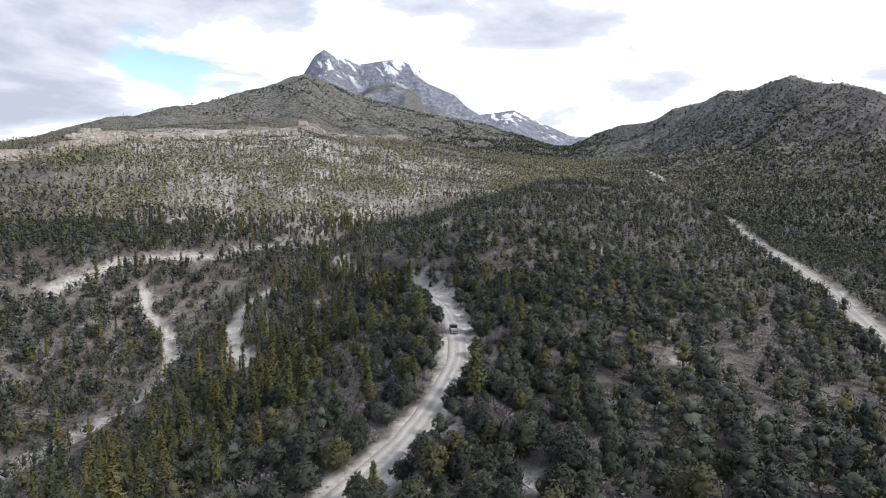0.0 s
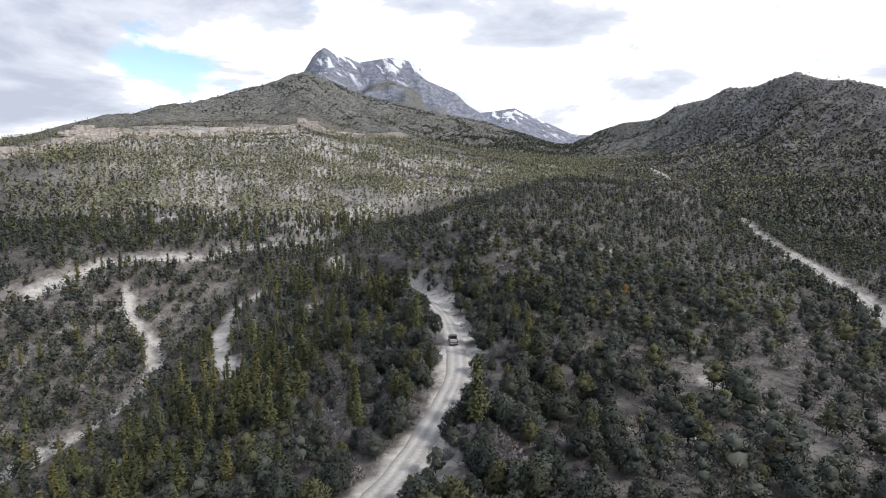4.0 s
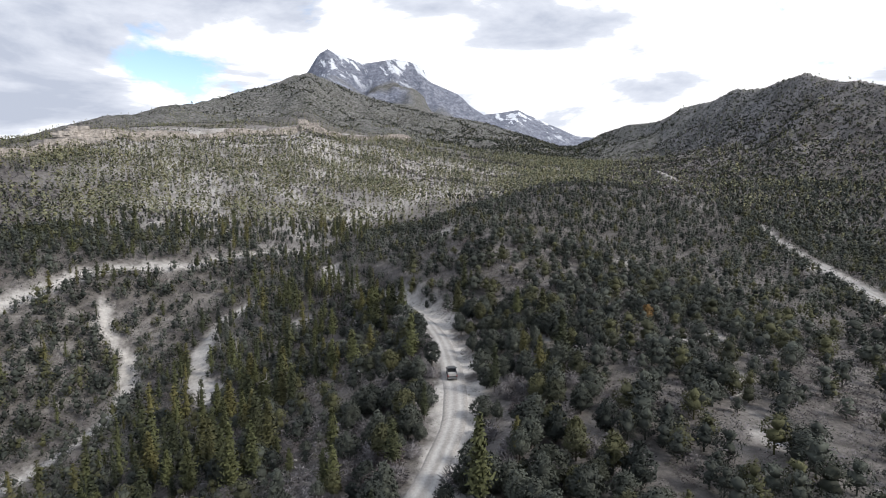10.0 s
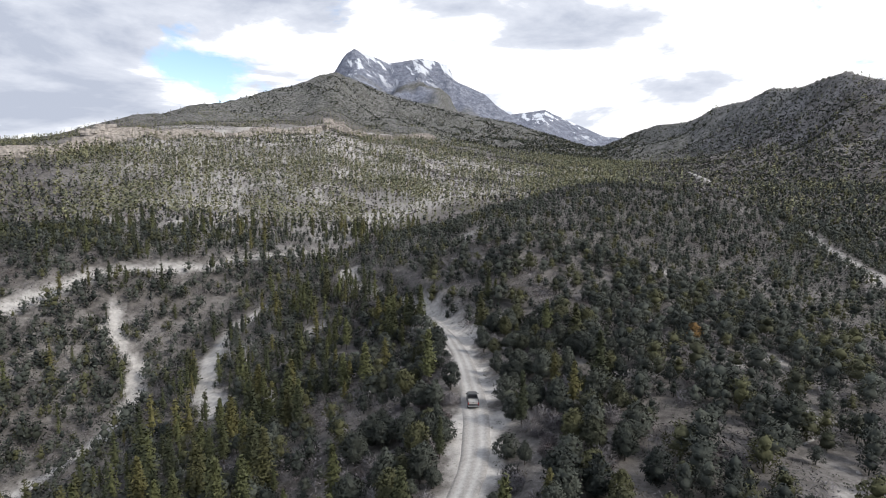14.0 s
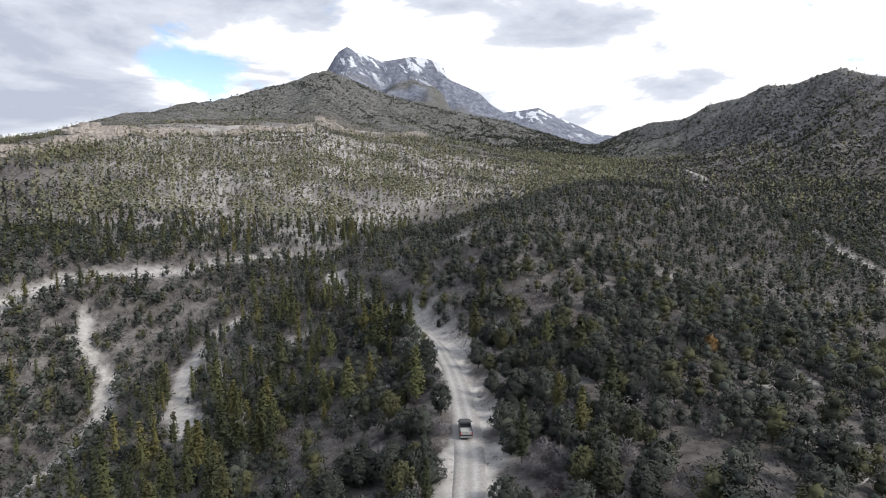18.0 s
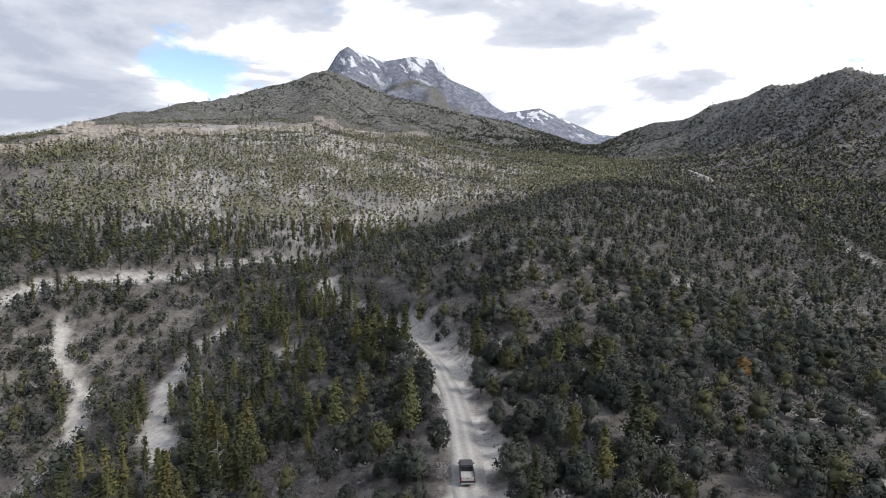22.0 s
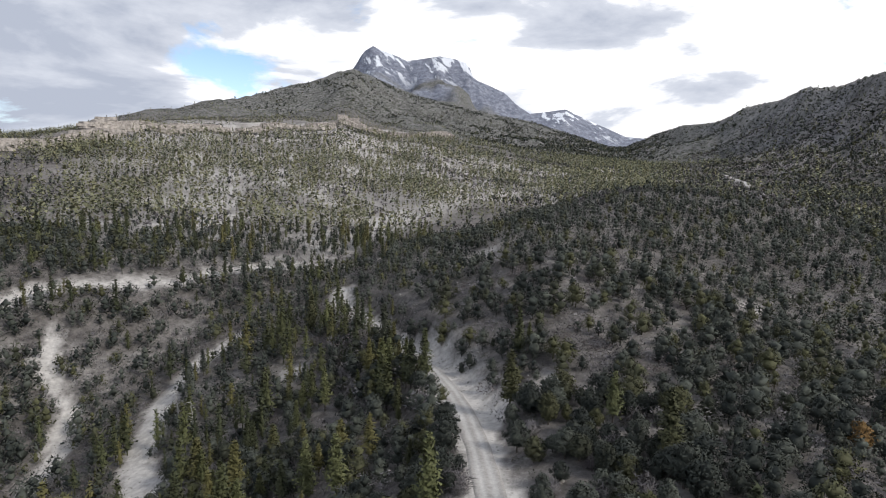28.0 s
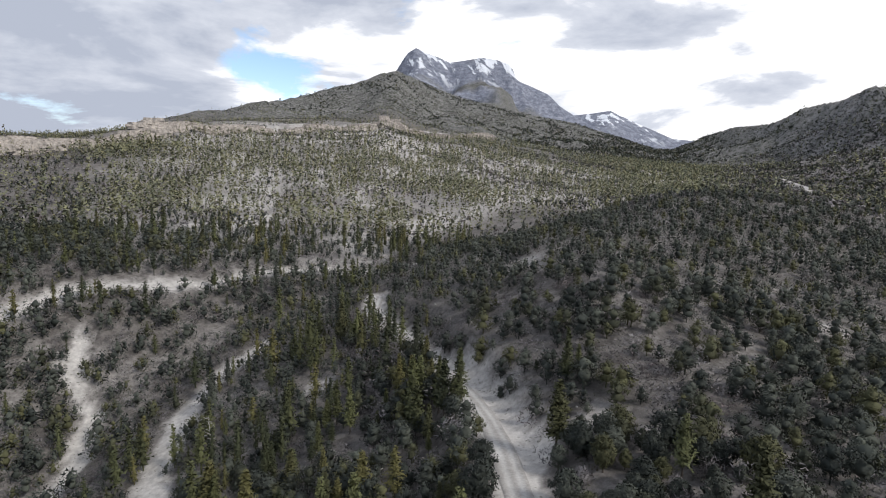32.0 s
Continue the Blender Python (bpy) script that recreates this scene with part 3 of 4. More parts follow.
def pinyon_crown(rng, clumps, per, leaf, tall=1.0, wide=0.5, low=0.08, solid=2):
    """An ovoid crown with a bumpy outline for a tree of height tall, its sprays gathered in small tufts round a dense core."""
    waves = [(rng.normal(size=3) * k, rng.uniform(0, 6.28), a) for k, a in ((2.2, 0.13), (3.4, 0.10), (5.5, 0.07))]
    belly = rng.uniform(0.36, 0.52)
    lean = rng.normal(size=2) * 0.05 * wide

    def shell(d, k):
        bump = 1 + sum(a * np.sin(d @ w + ph) for w, ph, a in waves)
        up = d[:, 2]
        z = np.where(up > 0, belly + (1 - belly) * up, belly + belly * up) * k + belly * (1 - k)
        r = wide * np.hypot(d[:, 0], d[:, 1]) * np.where(up > 0, 1 - 0.30 * up, 1 + 0.05 * up) * k * bump
        a = np.arctan2(d[:, 1], d[:, 0])
        return np.stack([r * np.cos(a) + lean[0] * z, r * np.sin(a) + lean[1] * z, low + (tall - low) * (belly + (z - belly) * (0.6 + 0.4 * bump))], -1)

    d = rng.normal(size=(clumps, 3))
    d /= np.linalg.norm(d, axis=1, keepdims=True)
    cen = shell(d, rng.uniform(0.72, 1.0, clumps))
    pts = np.repeat(cen, per, 0) + rng.normal(size=(clumps * per, 3)) * leaf * np.array([0.85, 0.85, 0.6])
    pts[:, 2] = np.maximum(pts[:, 2], low * 0.5)
    leaves = crown_normals(*scatter_tris(pts, leaf, rng, 0.2, 0.42 if leaf < 0.09 else 0.75), low + belly * 0.8, 0.0)
    if not solid:
        return leaves
    lumps = [lump(rng, (lean[0] * h, lean[1] * h, low + (tall - low) * h), np.array([wide * w, wide * w, t * (tall - low)]), solid == 2)
             for h, w, t in (((belly * 0.75, 0.60, 0.23), (belly + 0.22, 0.49, 0.23)) if solid == 2 else ((belly * 0.9, 0.50, 0.24), (belly + 0.2, 0.40, 0.22)) if solid == 1 else ((belly, 0.64, 0.36),))]
    return joined([leaves, *lumps])


def conifer_crown(rng, tiers, arms, per, leaf, tall=1.0, wide=0.17, low=0.10):
    """A narrow crown of tiers of drooping boughs, with gaps between them."""
    pts = []
    for k in range(tiers):
        f = k / max(1, tiers - 1)
        z = low + (0.97 - low) * f
        reach = wide * (1 - f) ** 0.8 * (0.45 + 0.55 * min(1, f / 0.28)) * rng.uniform(0.6, 1.2) + 0.012
        for j in range(max(2, int(arms * (1 - 0.6 * f)))):
            a = rng.uniform(0, 2 * np.pi)
            rr = reach * rng.uniform(0.6, 1.15)
            for q in range(per):
                s = (q + 0.6) / per
                pts.append((rr * s * np.cos(a), rr * s * np.sin(a), tall * (z - 0.22 * rr * s + 0.02 * rng.normal())))
    pts = np.array(pts) + rng.normal(size=(len(pts), 3)) * leaf * 0.45
    leaves = crown_normals(*scatter_tris(pts, leaf, rng, 0.45, 0.42 if leaf < 0.08 else 0.7), 0.0, 0.92)
    if tiers < 12:
        return leaves
    skirts = []
    for k in range(tiers // 3):
        f = k / (tiers // 3)
        m = 7
        a = np.arange(m) * 2 * np.pi / m + rng.uniform(0, 1)
        rad = wide * (1 - f) * (0.55 + 0.45 * min(1, f / 0.2)) * 0.42 * rng.uniform(0.5, 1.2, m)
        z0 = low + (0.95 - low) * f
        ring = np.stack([rad * np.cos(a), rad * np.sin(a), z0 + rng.normal(size=m) * 0.012], -1)
        tip = np.array([[0, 0, z0 + 1.5 * (0.95 - low) / (tiers // 3)]])
        nor = np.concatenate([np.stack([np.cos(a), np.sin(a), 0.35 + 0 * a], -1), [[0, 0, 1]]])
        skirts.append((np.concatenate([ring, tip]), np.array([(i, (i + 1) % m, m) for i in range(m)]), nor / np.linalg.norm(nor, axis=1, keepdims=True)))
    return joined([leaves, *skirts])



def twig_bush(rng, stems, tall=1.0, wide=0.55, thick=0.011):
    """A leafless shrub: a rounded haze of short forked grey twigs."""
    d = rng.normal(size=(stems, 3)); d[:, 2] = np.abs(d[:, 2]) * 0.9 + 0.05
    d /= np.linalg.norm(d, axis=1, keepdims=True)
    k = rng.uniform(0.35, 0.95, (stems, 1)) * (0.8 + 0.35 * rng.uniform(size=(stems, 1)))
    start = d * k * np.array([wide, wide, tall * 0.85])
    way = d + rng.normal(size=(stems, 3)) * 0.75
    way /= np.linalg.norm(way, axis=1, keepdims=True)
    tip = start + way * rng.uniform(0.10, 0.26, (stems, 1))
    side = np.cross(way, rng.normal(size=(stems, 3))); side *= thick / (np.linalg.norm(side, axis=1, keepdims=True) + 1e-6)
    co = np.stack([start - side, start + side, tip], 1).reshape(-1, 3)
    co[:, 2] = np.maximum(co[:, 2], 0.0)
    return crown_normals(co, np.arange(3 * stems).reshape(-1, 3), 0.2, 0.0)


def tube(points, radii, sides=6):
    """A tapered limb along the points."""
    p, ring = np.asarray(points, float), []
    for i, r in enumerate(radii):
        d = p[min(i + 1, len(p) - 1)] - p[max(i - 1, 0)]
        d /= np.linalg.norm(d)
        u = np.cross(d, (0.31, 0.95, 0.1)); u /= np.linalg.norm(u)
        w = np.cross(d, u)
        for s in range(sides):
            q = 2 * np.pi * s / sides
            ring.append(p[i] + r * (np.cos(q) * u + np.sin(q) * w))
    return np.array(ring), grid_tris(len(p), sides, True)


def joined(parts):
    co, tri, nor, n = [], [], [], 0
    for c, t, *more in parts:
        co.append(c); tri.append(np.asarray(t) + n); n += len(c)
        if more:
            nor.append(more[0])
        else:
            q = c * (1, 1, 0)
            nor.append(q / (np.linalg.norm(q, axis=1, keepdims=True) + 1e-6))
    return np.concatenate(co), np.concatenate(tri), np.concatenate(nor)


def limbs(rng, tall, base, top, arms, spread, lean=0.05, first=0.2):
    """A trunk that leans and tapers, with arms that rise from it."""
    bend = rng.normal(size=2) * lean * tall
    way = lambda f: np.array([bend[0] * f * f, bend[1] * f * f, tall * f])
    fs = np.linspace(0, 1, 6)
    parts = [tube([way(f) - (0, 0, 0.06 * tall if f == 0 else 0) for f in fs], base + (top - base) * fs)]
    for _ in range(arms):
        f = rng.uniform(first, 0.85)
        a = rng.uniform(0, 2 * np.pi)
        rr = spread * tall * (1 - 0.6 * f) * rng.uniform(0.6, 1)
        s = way(f)
        e = s + np.array([rr * np.cos(a), rr * np.sin(a), rr * rng.uniform(0.2, 0.9)])
        m = (s + e) / 2 + np.array([0, 0, -0.04 * tall])
        w = (base + (top - base) * f) * 0.5
        parts.append(tube([s, m, e], [w, w * 0.65, w * 0.25], 4))
    return joined(parts)[:2]


def planted(templates, which, x, y, z, turn, high, broad):
    """Copies of the templates, one a plant, joined into one set of arrays, with the plant's number by point."""
    cos, tris, who, nors, base = [], [], [], [], 0
    for k, (co, tri, nor) in enumerate(templates):
        idx = np.nonzero(which == k)[0]
        if not len(idx):
            continue
        c, s = np.cos(turn[idx])[:, None], np.sin(turn[idx])[:, None]
        b, h = broad[idx][:, None], high[idx][:, None]
        px = (co[None, :, 0] * c - co[None, :, 1] * s) * b + x[idx][:, None]
        py = (co[None, :, 0] * s + co[None, :, 1] * c) * b + y[idx][:, None]
        pz = co[None, :, 2] * h + z[idx][:, None]
        n = len(co)
        nors.append(np.stack([nor[None, :, 0] * c - nor[None, :, 1] * s, nor[None, :, 0] * s + nor[None, :, 1] * c, nor[None, :, 2] + 0 * c], -1).reshape(-1, 3))
        cos.append(np.stack([px, py, pz], -1).reshape(-1, 3))
        tris.append((tri[None] + (np.arange(len(idx)) * n)[:, None, None]).reshape(-1, 3) + base)
        who.append(np.repeat(idx, n))
        base += len(idx) * n
    return np.concatenate(cos), np.concatenate(tris), np.concatenate(who), np.concatenate(nors)


# ======== woodland: where it grows ========
rng = np.random.default_rng(7)


def jittered(step, r_lo, r_hi, az_lo=-58, az_hi=43):
    """Uneven points about step apart in a sector of the plan."""
    n = int(r_hi / step) + 2
    gx, gy = np.meshgrid(np.arange(-n, n + 1), np.arange(-2, int(n / 0.9) + 2))
    x = (gx + 0.5 * (gy % 2)).ravel() * step + rng.uniform(-0.48, 0.48, gx.size) * step
    y = gy.ravel() * step * 0.9 + rng.uniform(-0.48, 0.48, gx.size) * step
    r, az = np.hypot(x, y - 5), np.degrees(np.arctan2(x, y - 5))
    ok = (r >= r_lo) & (r < r_hi) & (az > az_lo) & (az < az_hi)
    return x[ok], y[ok]


def screen(x, y):
    """The strip of trees that crowds the lower side of the track past its bend."""
    u = x - np.interp(y, TY, TX)
    return ease(-22, -17, u) * (away("track", x, y) > 3.2) * (u < 0) * ease(182, 192, y) * ease(268, 255, y)


def open_ground(x, y):
    """Chance that a plant stands: none on roads and washes, few in the bare clearings."""
    p = 1 - 0.20 * ease(-0.05, 0.10, fbm(x / 8, y / 8, 3, 141))
    u = x - np.interp(y, TY, TX)
    for key, half in (("hill", 4.2), ("bank", 3.8), ("dry", 3.1), ("side", 3.8)):
        near_edge = 0.62 if key in ("dry", "side") else 0.8
        p = p * ease(half * near_edge, half * (near_edge + 0.5), away(key, x, y) + 1.8 * fbm(x / 9, y / 9, 2, 131))
    dt = away("track", x, y)
    p = p * np.where(u > 0, ease(3.4, 5.6, dt), ease(3.2, 4.6, dt))
    r = np.hypot(x, y)
    az = np.degrees(np.arctan2(x, y))
    near = ease(430, 325, r)
    park = ease(24, 40, x - 0.05 * (y - 120)) * ease(104, 88, x - 0.1 * (y - 120)) * ease(90, 110, y) * ease(280, 220, y)
    p = p * (1 - 0.10 * park)
    bare = ease(0.16, 0.30, fbm(x / 18, y / 18, 3, 101))
    p = p * (1 - 0.25 * bare * near * (1 - 0.8 * ease(80, 98, x)) * (1 - 0.75 * ease(16, 28, x) * ease(154, 174, y)) * (1 - 0.8 * ease(-120, -140, x)))
    cut = ease(2.6, 5.2, u) * ease(15, 9, u) * ease(78, 110, y) * ease(235, 210, y)
    p = p * (1 - 0.45 * cut)
    slope = ease(325, 430, r) * ease(9, 3, az) * (1 - 0.6 * ease(-3, 3, az))
    p = p * (1 - (0.60 + 0.06 * ease(800, 990, r)) * slope * ease(-0.22, 0.14, fbm(x / 34, y / 34, 4, 103)))
    p = p * (1 - 0.9 * ease(0.3, 0.6, glade(x, y)))
    r1 = np.interp(az, AZ1, R1)
    p = p * (1 - 0.78 * ease(-9, -14, az) * ease(-44, -26, r - r1) * ease(10, 3, r - r1) * ease(-0.12, 0.1, fbm(x / 40, y / 40, 3, 107)))
    p = np.maximum(p, 0.9 * screen(x, y))
    dale = ease(17, 21, az) * ease(300, 380, r) * ease(900, 760, r)
    p = np.maximum(p, 0.95 * dale * (away("hill", x, y) > 6))
    return np.where(r > np.interp(az, AZR, R2) * 0.99, 0, p)


def conifer_share(x, y):
    """How much of the woodland is tall conifer: the shelf between track and wash, and the valley floor."""
    u = x - np.interp(y, TY, TX)
    grove = ease(-0.12, 0.10, fbm(x / 18, y / 18, 3, 113))
    inner = -16 - 8 * ease(165, 130, y)
    shelf = ease(inner, inner - 12, u) * ease(-112, -100, x) * ease(340, 300, y) * (0.25 + 0.75 * grove)
    valley = 0.68 * ease(330, 430, np.hypot(x, y)) * (0.25 + 1.1 * ease(-0.15, 0.2, fbm(x / 90, y / 90, 3, 111)))
    hill = ease(6, 26, u) * ease(520, 420, y)
    # right-hand slopes keep the darker foliage to stand in for cloud shade
    valley = valley * (1 - 0.95 * ease(5, 12, np.degrees(np.arctan2(x, y))))
    shelf = np.maximum(shelf, 1.0 * screen(x, y))
    return np.clip(0.30 * shelf + valley * (1 - hill) + 0.05 * (1 - hill), 0, 0.8)


def grey_share(x, y):
    """How much of the rest is leafless grey brush."""
    far = ease(370, 460, np.hypot(x, y)) * ease(20, 16, np.degrees(np.arctan2(x, y)))
    return 0.28 + 0.20 * far + 0.30 * ease(0.0, 0.2, fbm(x / 30, y / 30, 3, 121))


PINYON_FULL = [(limbs(rng, 0.75, 0.030, 0.010, 6, 0.40, 0.08, 0.1), pinyon_crown(rng, 230, 10, 0.040, wide=rng.uniform(0.34, 0.48), low=rng.uniform(0.05, 0.20))) for _ in range(14)]
CONIFER_FULL = [(limbs(rng, 0.97, 0.016, 0.003, 7, 0.16, 0.012, 0.25), conifer_crown(rng, 36, 11, 5, 0.033, wide=rng.uniform(0.19, 0.27), low=rng.uniform(0.12, 0.32))) for _ in range(8)]
BUSH_FULL = [(limbs(rng, 0.6, 0.020, 0.006, 9, 0.6, 0.1, 0.02), twig_bush(rng, 760, thick=0.014)) for _ in range(5)]
PINYON_MID = [joined([pinyon_crown(rng, 96, 5, 0.047, wide=rng.uniform(0.34, 0.48), low=rng.uniform(0.05, 0.18)), tube([(0, 0, -0.05), (0.02, 0.01, 0.3)], [0.03, 0.02], 4)]) for _ in range(10)]
CONIFER_MID = [joined([conifer_crown(rng, 19, 8, 3, 0.042, wide=rng.uniform(0.20, 0.27), low=rng.uniform(0.10, 0.28)), tube([(0, 0, -0.05), (0, 0, 0.5), (0, 0, 0.9)], [0.016, 0.010, 0.003], 4)]) for _ in range(6)]
BUSH_MID = [joined([twig_bush(rng, 36, thick=0.024), pinyon_crown(rng, 50, 1, 0.070, wide=0.58, low=0.0, solid=0)]) for _ in range(5)]
PINYON_LOW = [pinyon_crown(rng, 78, 1, 0.076, wide=rng.uniform(0.34, 0.46), low=rng.uniform(0.04, 0.16), solid=1) for _ in range(8)]
PINYON_FAR = [pinyon_crown(rng, 16, 1, 0.14, wide=0.40, solid=3) for _ in range(6)]
CONIFER_FAR = [conifer_crown(rng, 8, 3, 1, 0.085, wide=0.20) for _ in range(5)]
PINYON_DOT = [pinyon_crown(rng, 9, 1, 0.29, wide=0.42, solid=0) for _ in range(5)]
CONIFER_DOT = [conifer_crown(rng, 5, 2, 1, 0.13, wide=0.18) for _ in range(5)]
PINYON_SPECK = [pinyon_crown(rng, 6, 1, 0.42, wide=0.42, solid=0) for _ in range(5)]


def part(name, me, parent, label=""):
    ob = new(name, me)
    ob.parent = parent
    return tagged(ob, label)


def tree_maker(kind, full, leaf_mat, wood_mat, crown_name, label, category, group):
    """One tree of each shape, then copies wherever one stands."""
    meshes = [(mesh_of(kind + "_trunk", *w, wood_mat, None, True), mesh_of(kind + "_" + crown_name, c[0], c[1], leaf_mat, None, True, c[2])) for w, c in full]

    def plant(which, x, y, z, turn, high, broad, words=""):
        wood_me, leaf_me = meshes[which % len(meshes)]
        root = tagged(new(kind), words or label, category, group)
        root.location, root.rotation_euler, root.scale = (x, y, z), (0, 0, turn), (broad, broad, high)
        part("trunk", wood_me, root)
        part(crown_name, leaf_me, root)
        return root
    return plant


plant_pinyon = tree_maker("pinyon_pine", PINYON_FULL, PINYON, BARK, "crown", "rounded grey-green pinyon pine on pale dry soil", "tree", "pinyon pines on the slopes")
plant_conifer = tree_maker("ponderosa_pine", CONIFER_FULL, CONIFER, BARK, "crown", "tall narrow olive-green pine between track and wash", "tree", "tall pines by the wash")
plant_bush = tree_maker("leafless_shrub", BUSH_FULL, TWIGS, DEADWOOD, "crown", "leafless grey mahogany shrub on dry soil", "shrub", "leafless grey shrubs")


def grow(r_lo, r_hi, step):
    x, y = jittered(step, r_lo, r_hi)
    keep = rng.uniform(size=len(x)) < open_ground(x, y)
    x, y = x[keep], y[keep]
    roll = rng.uniform(size=len(x))
    con = roll < conifer_share(x, y)
    grey = ~con & (rng.uniform(size=len(x)) < grey_share(x, y))
    kind = np.where(con, 1, np.where(grey, 2, 0))
    f = rng.uniform(size=len(x))
    high = np.where(kind == 1, 4.2 + 8.2 * f**1.3, np.where(kind == 2, 1.6 + 2.0 * f, 2.3 + 3.6 * f**1.1))
    high = np.where(screen(x, y) > 0.5, np.maximum(high, 4.6), high)
    dale = (np.degrees(np.arctan2(x, y)) > 18) & (np.hypot(x, y) > 330) & (np.hypot(x, y) < 900)
    high = np.where((kind == 0) & ((x < -112) & (y < 320) | dale), high * 1.28, high)
    in_park = (kind == 0) & (x > 30) & (x < 130) & (y > 100) & (y < 350)
    high = np.where(in_park, np.maximum(high, 2.7), high)
    broad = np.where(kind == 1, high * rng.uniform(0.85, 1.2, len(x)), np.where(kind == 2, high * 1.15, high * rng.uniform(0.78, 1.10, len(x))))
    small = (1.0 + np.where(kind == 1, 0.05, -0.10) * ease(340, 440, np.hypot(x, y))) * (1 - 0.22 * ease(1650, 1800, np.hypot(x, y))) * np.where(np.hypot(x, y) > np.interp(np.degrees(np.arctan2(x, y)), AZR, R2) * 0.90, 0.75, 1.0)
    bench = (np.hypot(x, y) > np.interp(np.degrees(np.arctan2(x, y)), AZ1, R1)) & (np.degrees(np.arctan2(x, y)) < -8)
    small = np.where(bench, 0.62, small)
    east = (np.degrees(np.arctan2(x, y)) > 12) & (np.hypot(x, y) > 900)
    small = np.where(east, small * 1.3, small)
    high, broad = high * small, broad * small
    turn = rng.uniform(0, 2 * np.pi, len(x))
    return x, y, land(x, y), kind, turn, high, broad


def stuff(name, data, sel, templates, mat, label, category):
    x, y, z, kind, turn, high, broad = (v[sel] for v in data)
    which = rng.integers(0, len(templates), len(x))
    co, tri, who, nor = planted(templates, which, x, y, z, turn, high, broad)
    tint = rng.uniform(size=len(x))
    tagged(new(name, mesh_of(name, co, tri, mat, {"tint": tint[who]}, True, nor)), label, category, kind="stuff")


near = grow(44, 390, 2.85)
# the stretch of hill and shelf along which the flight passes lowest
dist = np.hypot(near[0] + 8, np.maximum(near[1] - 158, 0) * 0.9) + 52 * (near[1] < 58)
order = np.argsort(dist)
single = np.zeros(len(dist), bool)
for kind_id, most, plant in ((0, 300, plant_pinyon), (1, 180, plant_conifer), (2, 130, plant_bush)):
    mine = order[near[3][order] == kind_id][:most]
    single[mine] = True
    for i in mine:
        plant(int(rng.integers(0, 90)), float(near[0][i]), float(near[1][i]), float(near[2][i]), float(near[4][i]), float(near[5][i]), float(near[6][i]))
rest, close = ~single, (dist < 80) | ((near[0] < 104) & (near[1] < 175) & (near[0] > -95))
stuff("pinyon_woodland", near, rest & close & (near[3] == 0), PINYON_MID, PINYON, "grey-green pinyon woodland covering the near slopes", "woodland")
stuff("juniper_woodland", near, rest & ~close & (near[3] == 0), PINYON_LOW, PINYON, "grey-green juniper woodland over hill and valley", "woodland")
stuff("pine_woodland", near, rest & (near[3] == 1), CONIFER_MID, CONIFER, "olive-green pines along the valley floor", "woodland")
stuff("grey_brush", near, rest & (near[3] == 2), BUSH_MID, TWIGS, "leafless grey brush between the trees", "brush")
mid_zone = grow(390, 830, 4.1)
stuff("pinyon_forest", mid_zone, mid_zone[3] == 0, PINYON_FAR, PINYON, "grey-green pinyon forest over the middle slopes", "forest")
stuff("grey_thicket", mid_zone, mid_zone[3] == 2, PINYON_DOT, TWIGS, "leafless grey thickets over the middle slopes", "thicket")
stuff("pine_forest", mid_zone, mid_zone[3] == 1, CONIFER_FAR, SUNLIT_PINE, "olive-green pine forest up the valley, its colour brightened as sunlit", "forest")
far_zone = grow(830, 1750, 5.9)
stuff("distant_forest", far_zone, far_zone[3] == 0, PINYON_DOT, PINYON, "dark pinyon forest on the distant slopes", "forest")
stuff("distant_thicket", far_zone, far_zone[3] == 2, PINYON_SPECK, TWIGS, "leafless grey thickets on the distant slopes", "thicket")
stuff("distant_pines", far_zone, far_zone[3] == 1, CONIFER_DOT, SUNLIT_PINE, "pines on the distant slopes, their colour brightened as sunlit", "forest")
ridge_zone = grow(1750, 3050, 8.8)
stuff("mountain_forest", ridge_zone, ridge_zone[3] >= 0, PINYON_SPECK, PINYON, "dark forest on the mountain flanks", "forest")


# ======== cliff band along the bench ========
CLIFF_ROCK = plain_material("cliff_limestone", (0.20, 0.183, 0.165), (0.58, 0.525, 0.47), 0.95, 0.35)


def block(rng, w, d, h):
    """A weathered, layered block of rock: stacked ledges with chipped corners."""
    parts, z = [], -0.35 * h
    n = int(rng.integers(2, 5))
    for k in range(n):
        hh = (1.35 * h) / n
        inset = rng.uniform(0.72, 1.0)
        m = 10
        a = np.sort(rng.uniform(0, 2 * np.pi, m))
        rad = 1 / np.maximum(np.abs(np.cos(a)), np.abs(np.sin(a))) ** 0.75
        ring = np.stack([np.cos(a) * rad * w / 2 * inset, np.sin(a) * rad * d / 2 * inset], -1) * rng.uniform(0.88, 1.08, (m, 1))
        lo = np.concatenate([ring, np.full((m, 1), z)], 1)
        hi = np.concatenate([ring * 0.96, np.full((m, 1), z + hh) + rng.normal(size=(m, 1)) * 0.06 * hh], 1)
        cap = np.array([[0, 0, z + hh]])
        co = np.concatenate([lo, hi, cap])
        tri = np.concatenate([grid_tris(2, m, True), [[m + i, m + (i + 1) % m, 2 * m] for i in range(m)]])
        parts.append((co, tri))
        z += hh * 0.97
    return joined(parts)[:2]


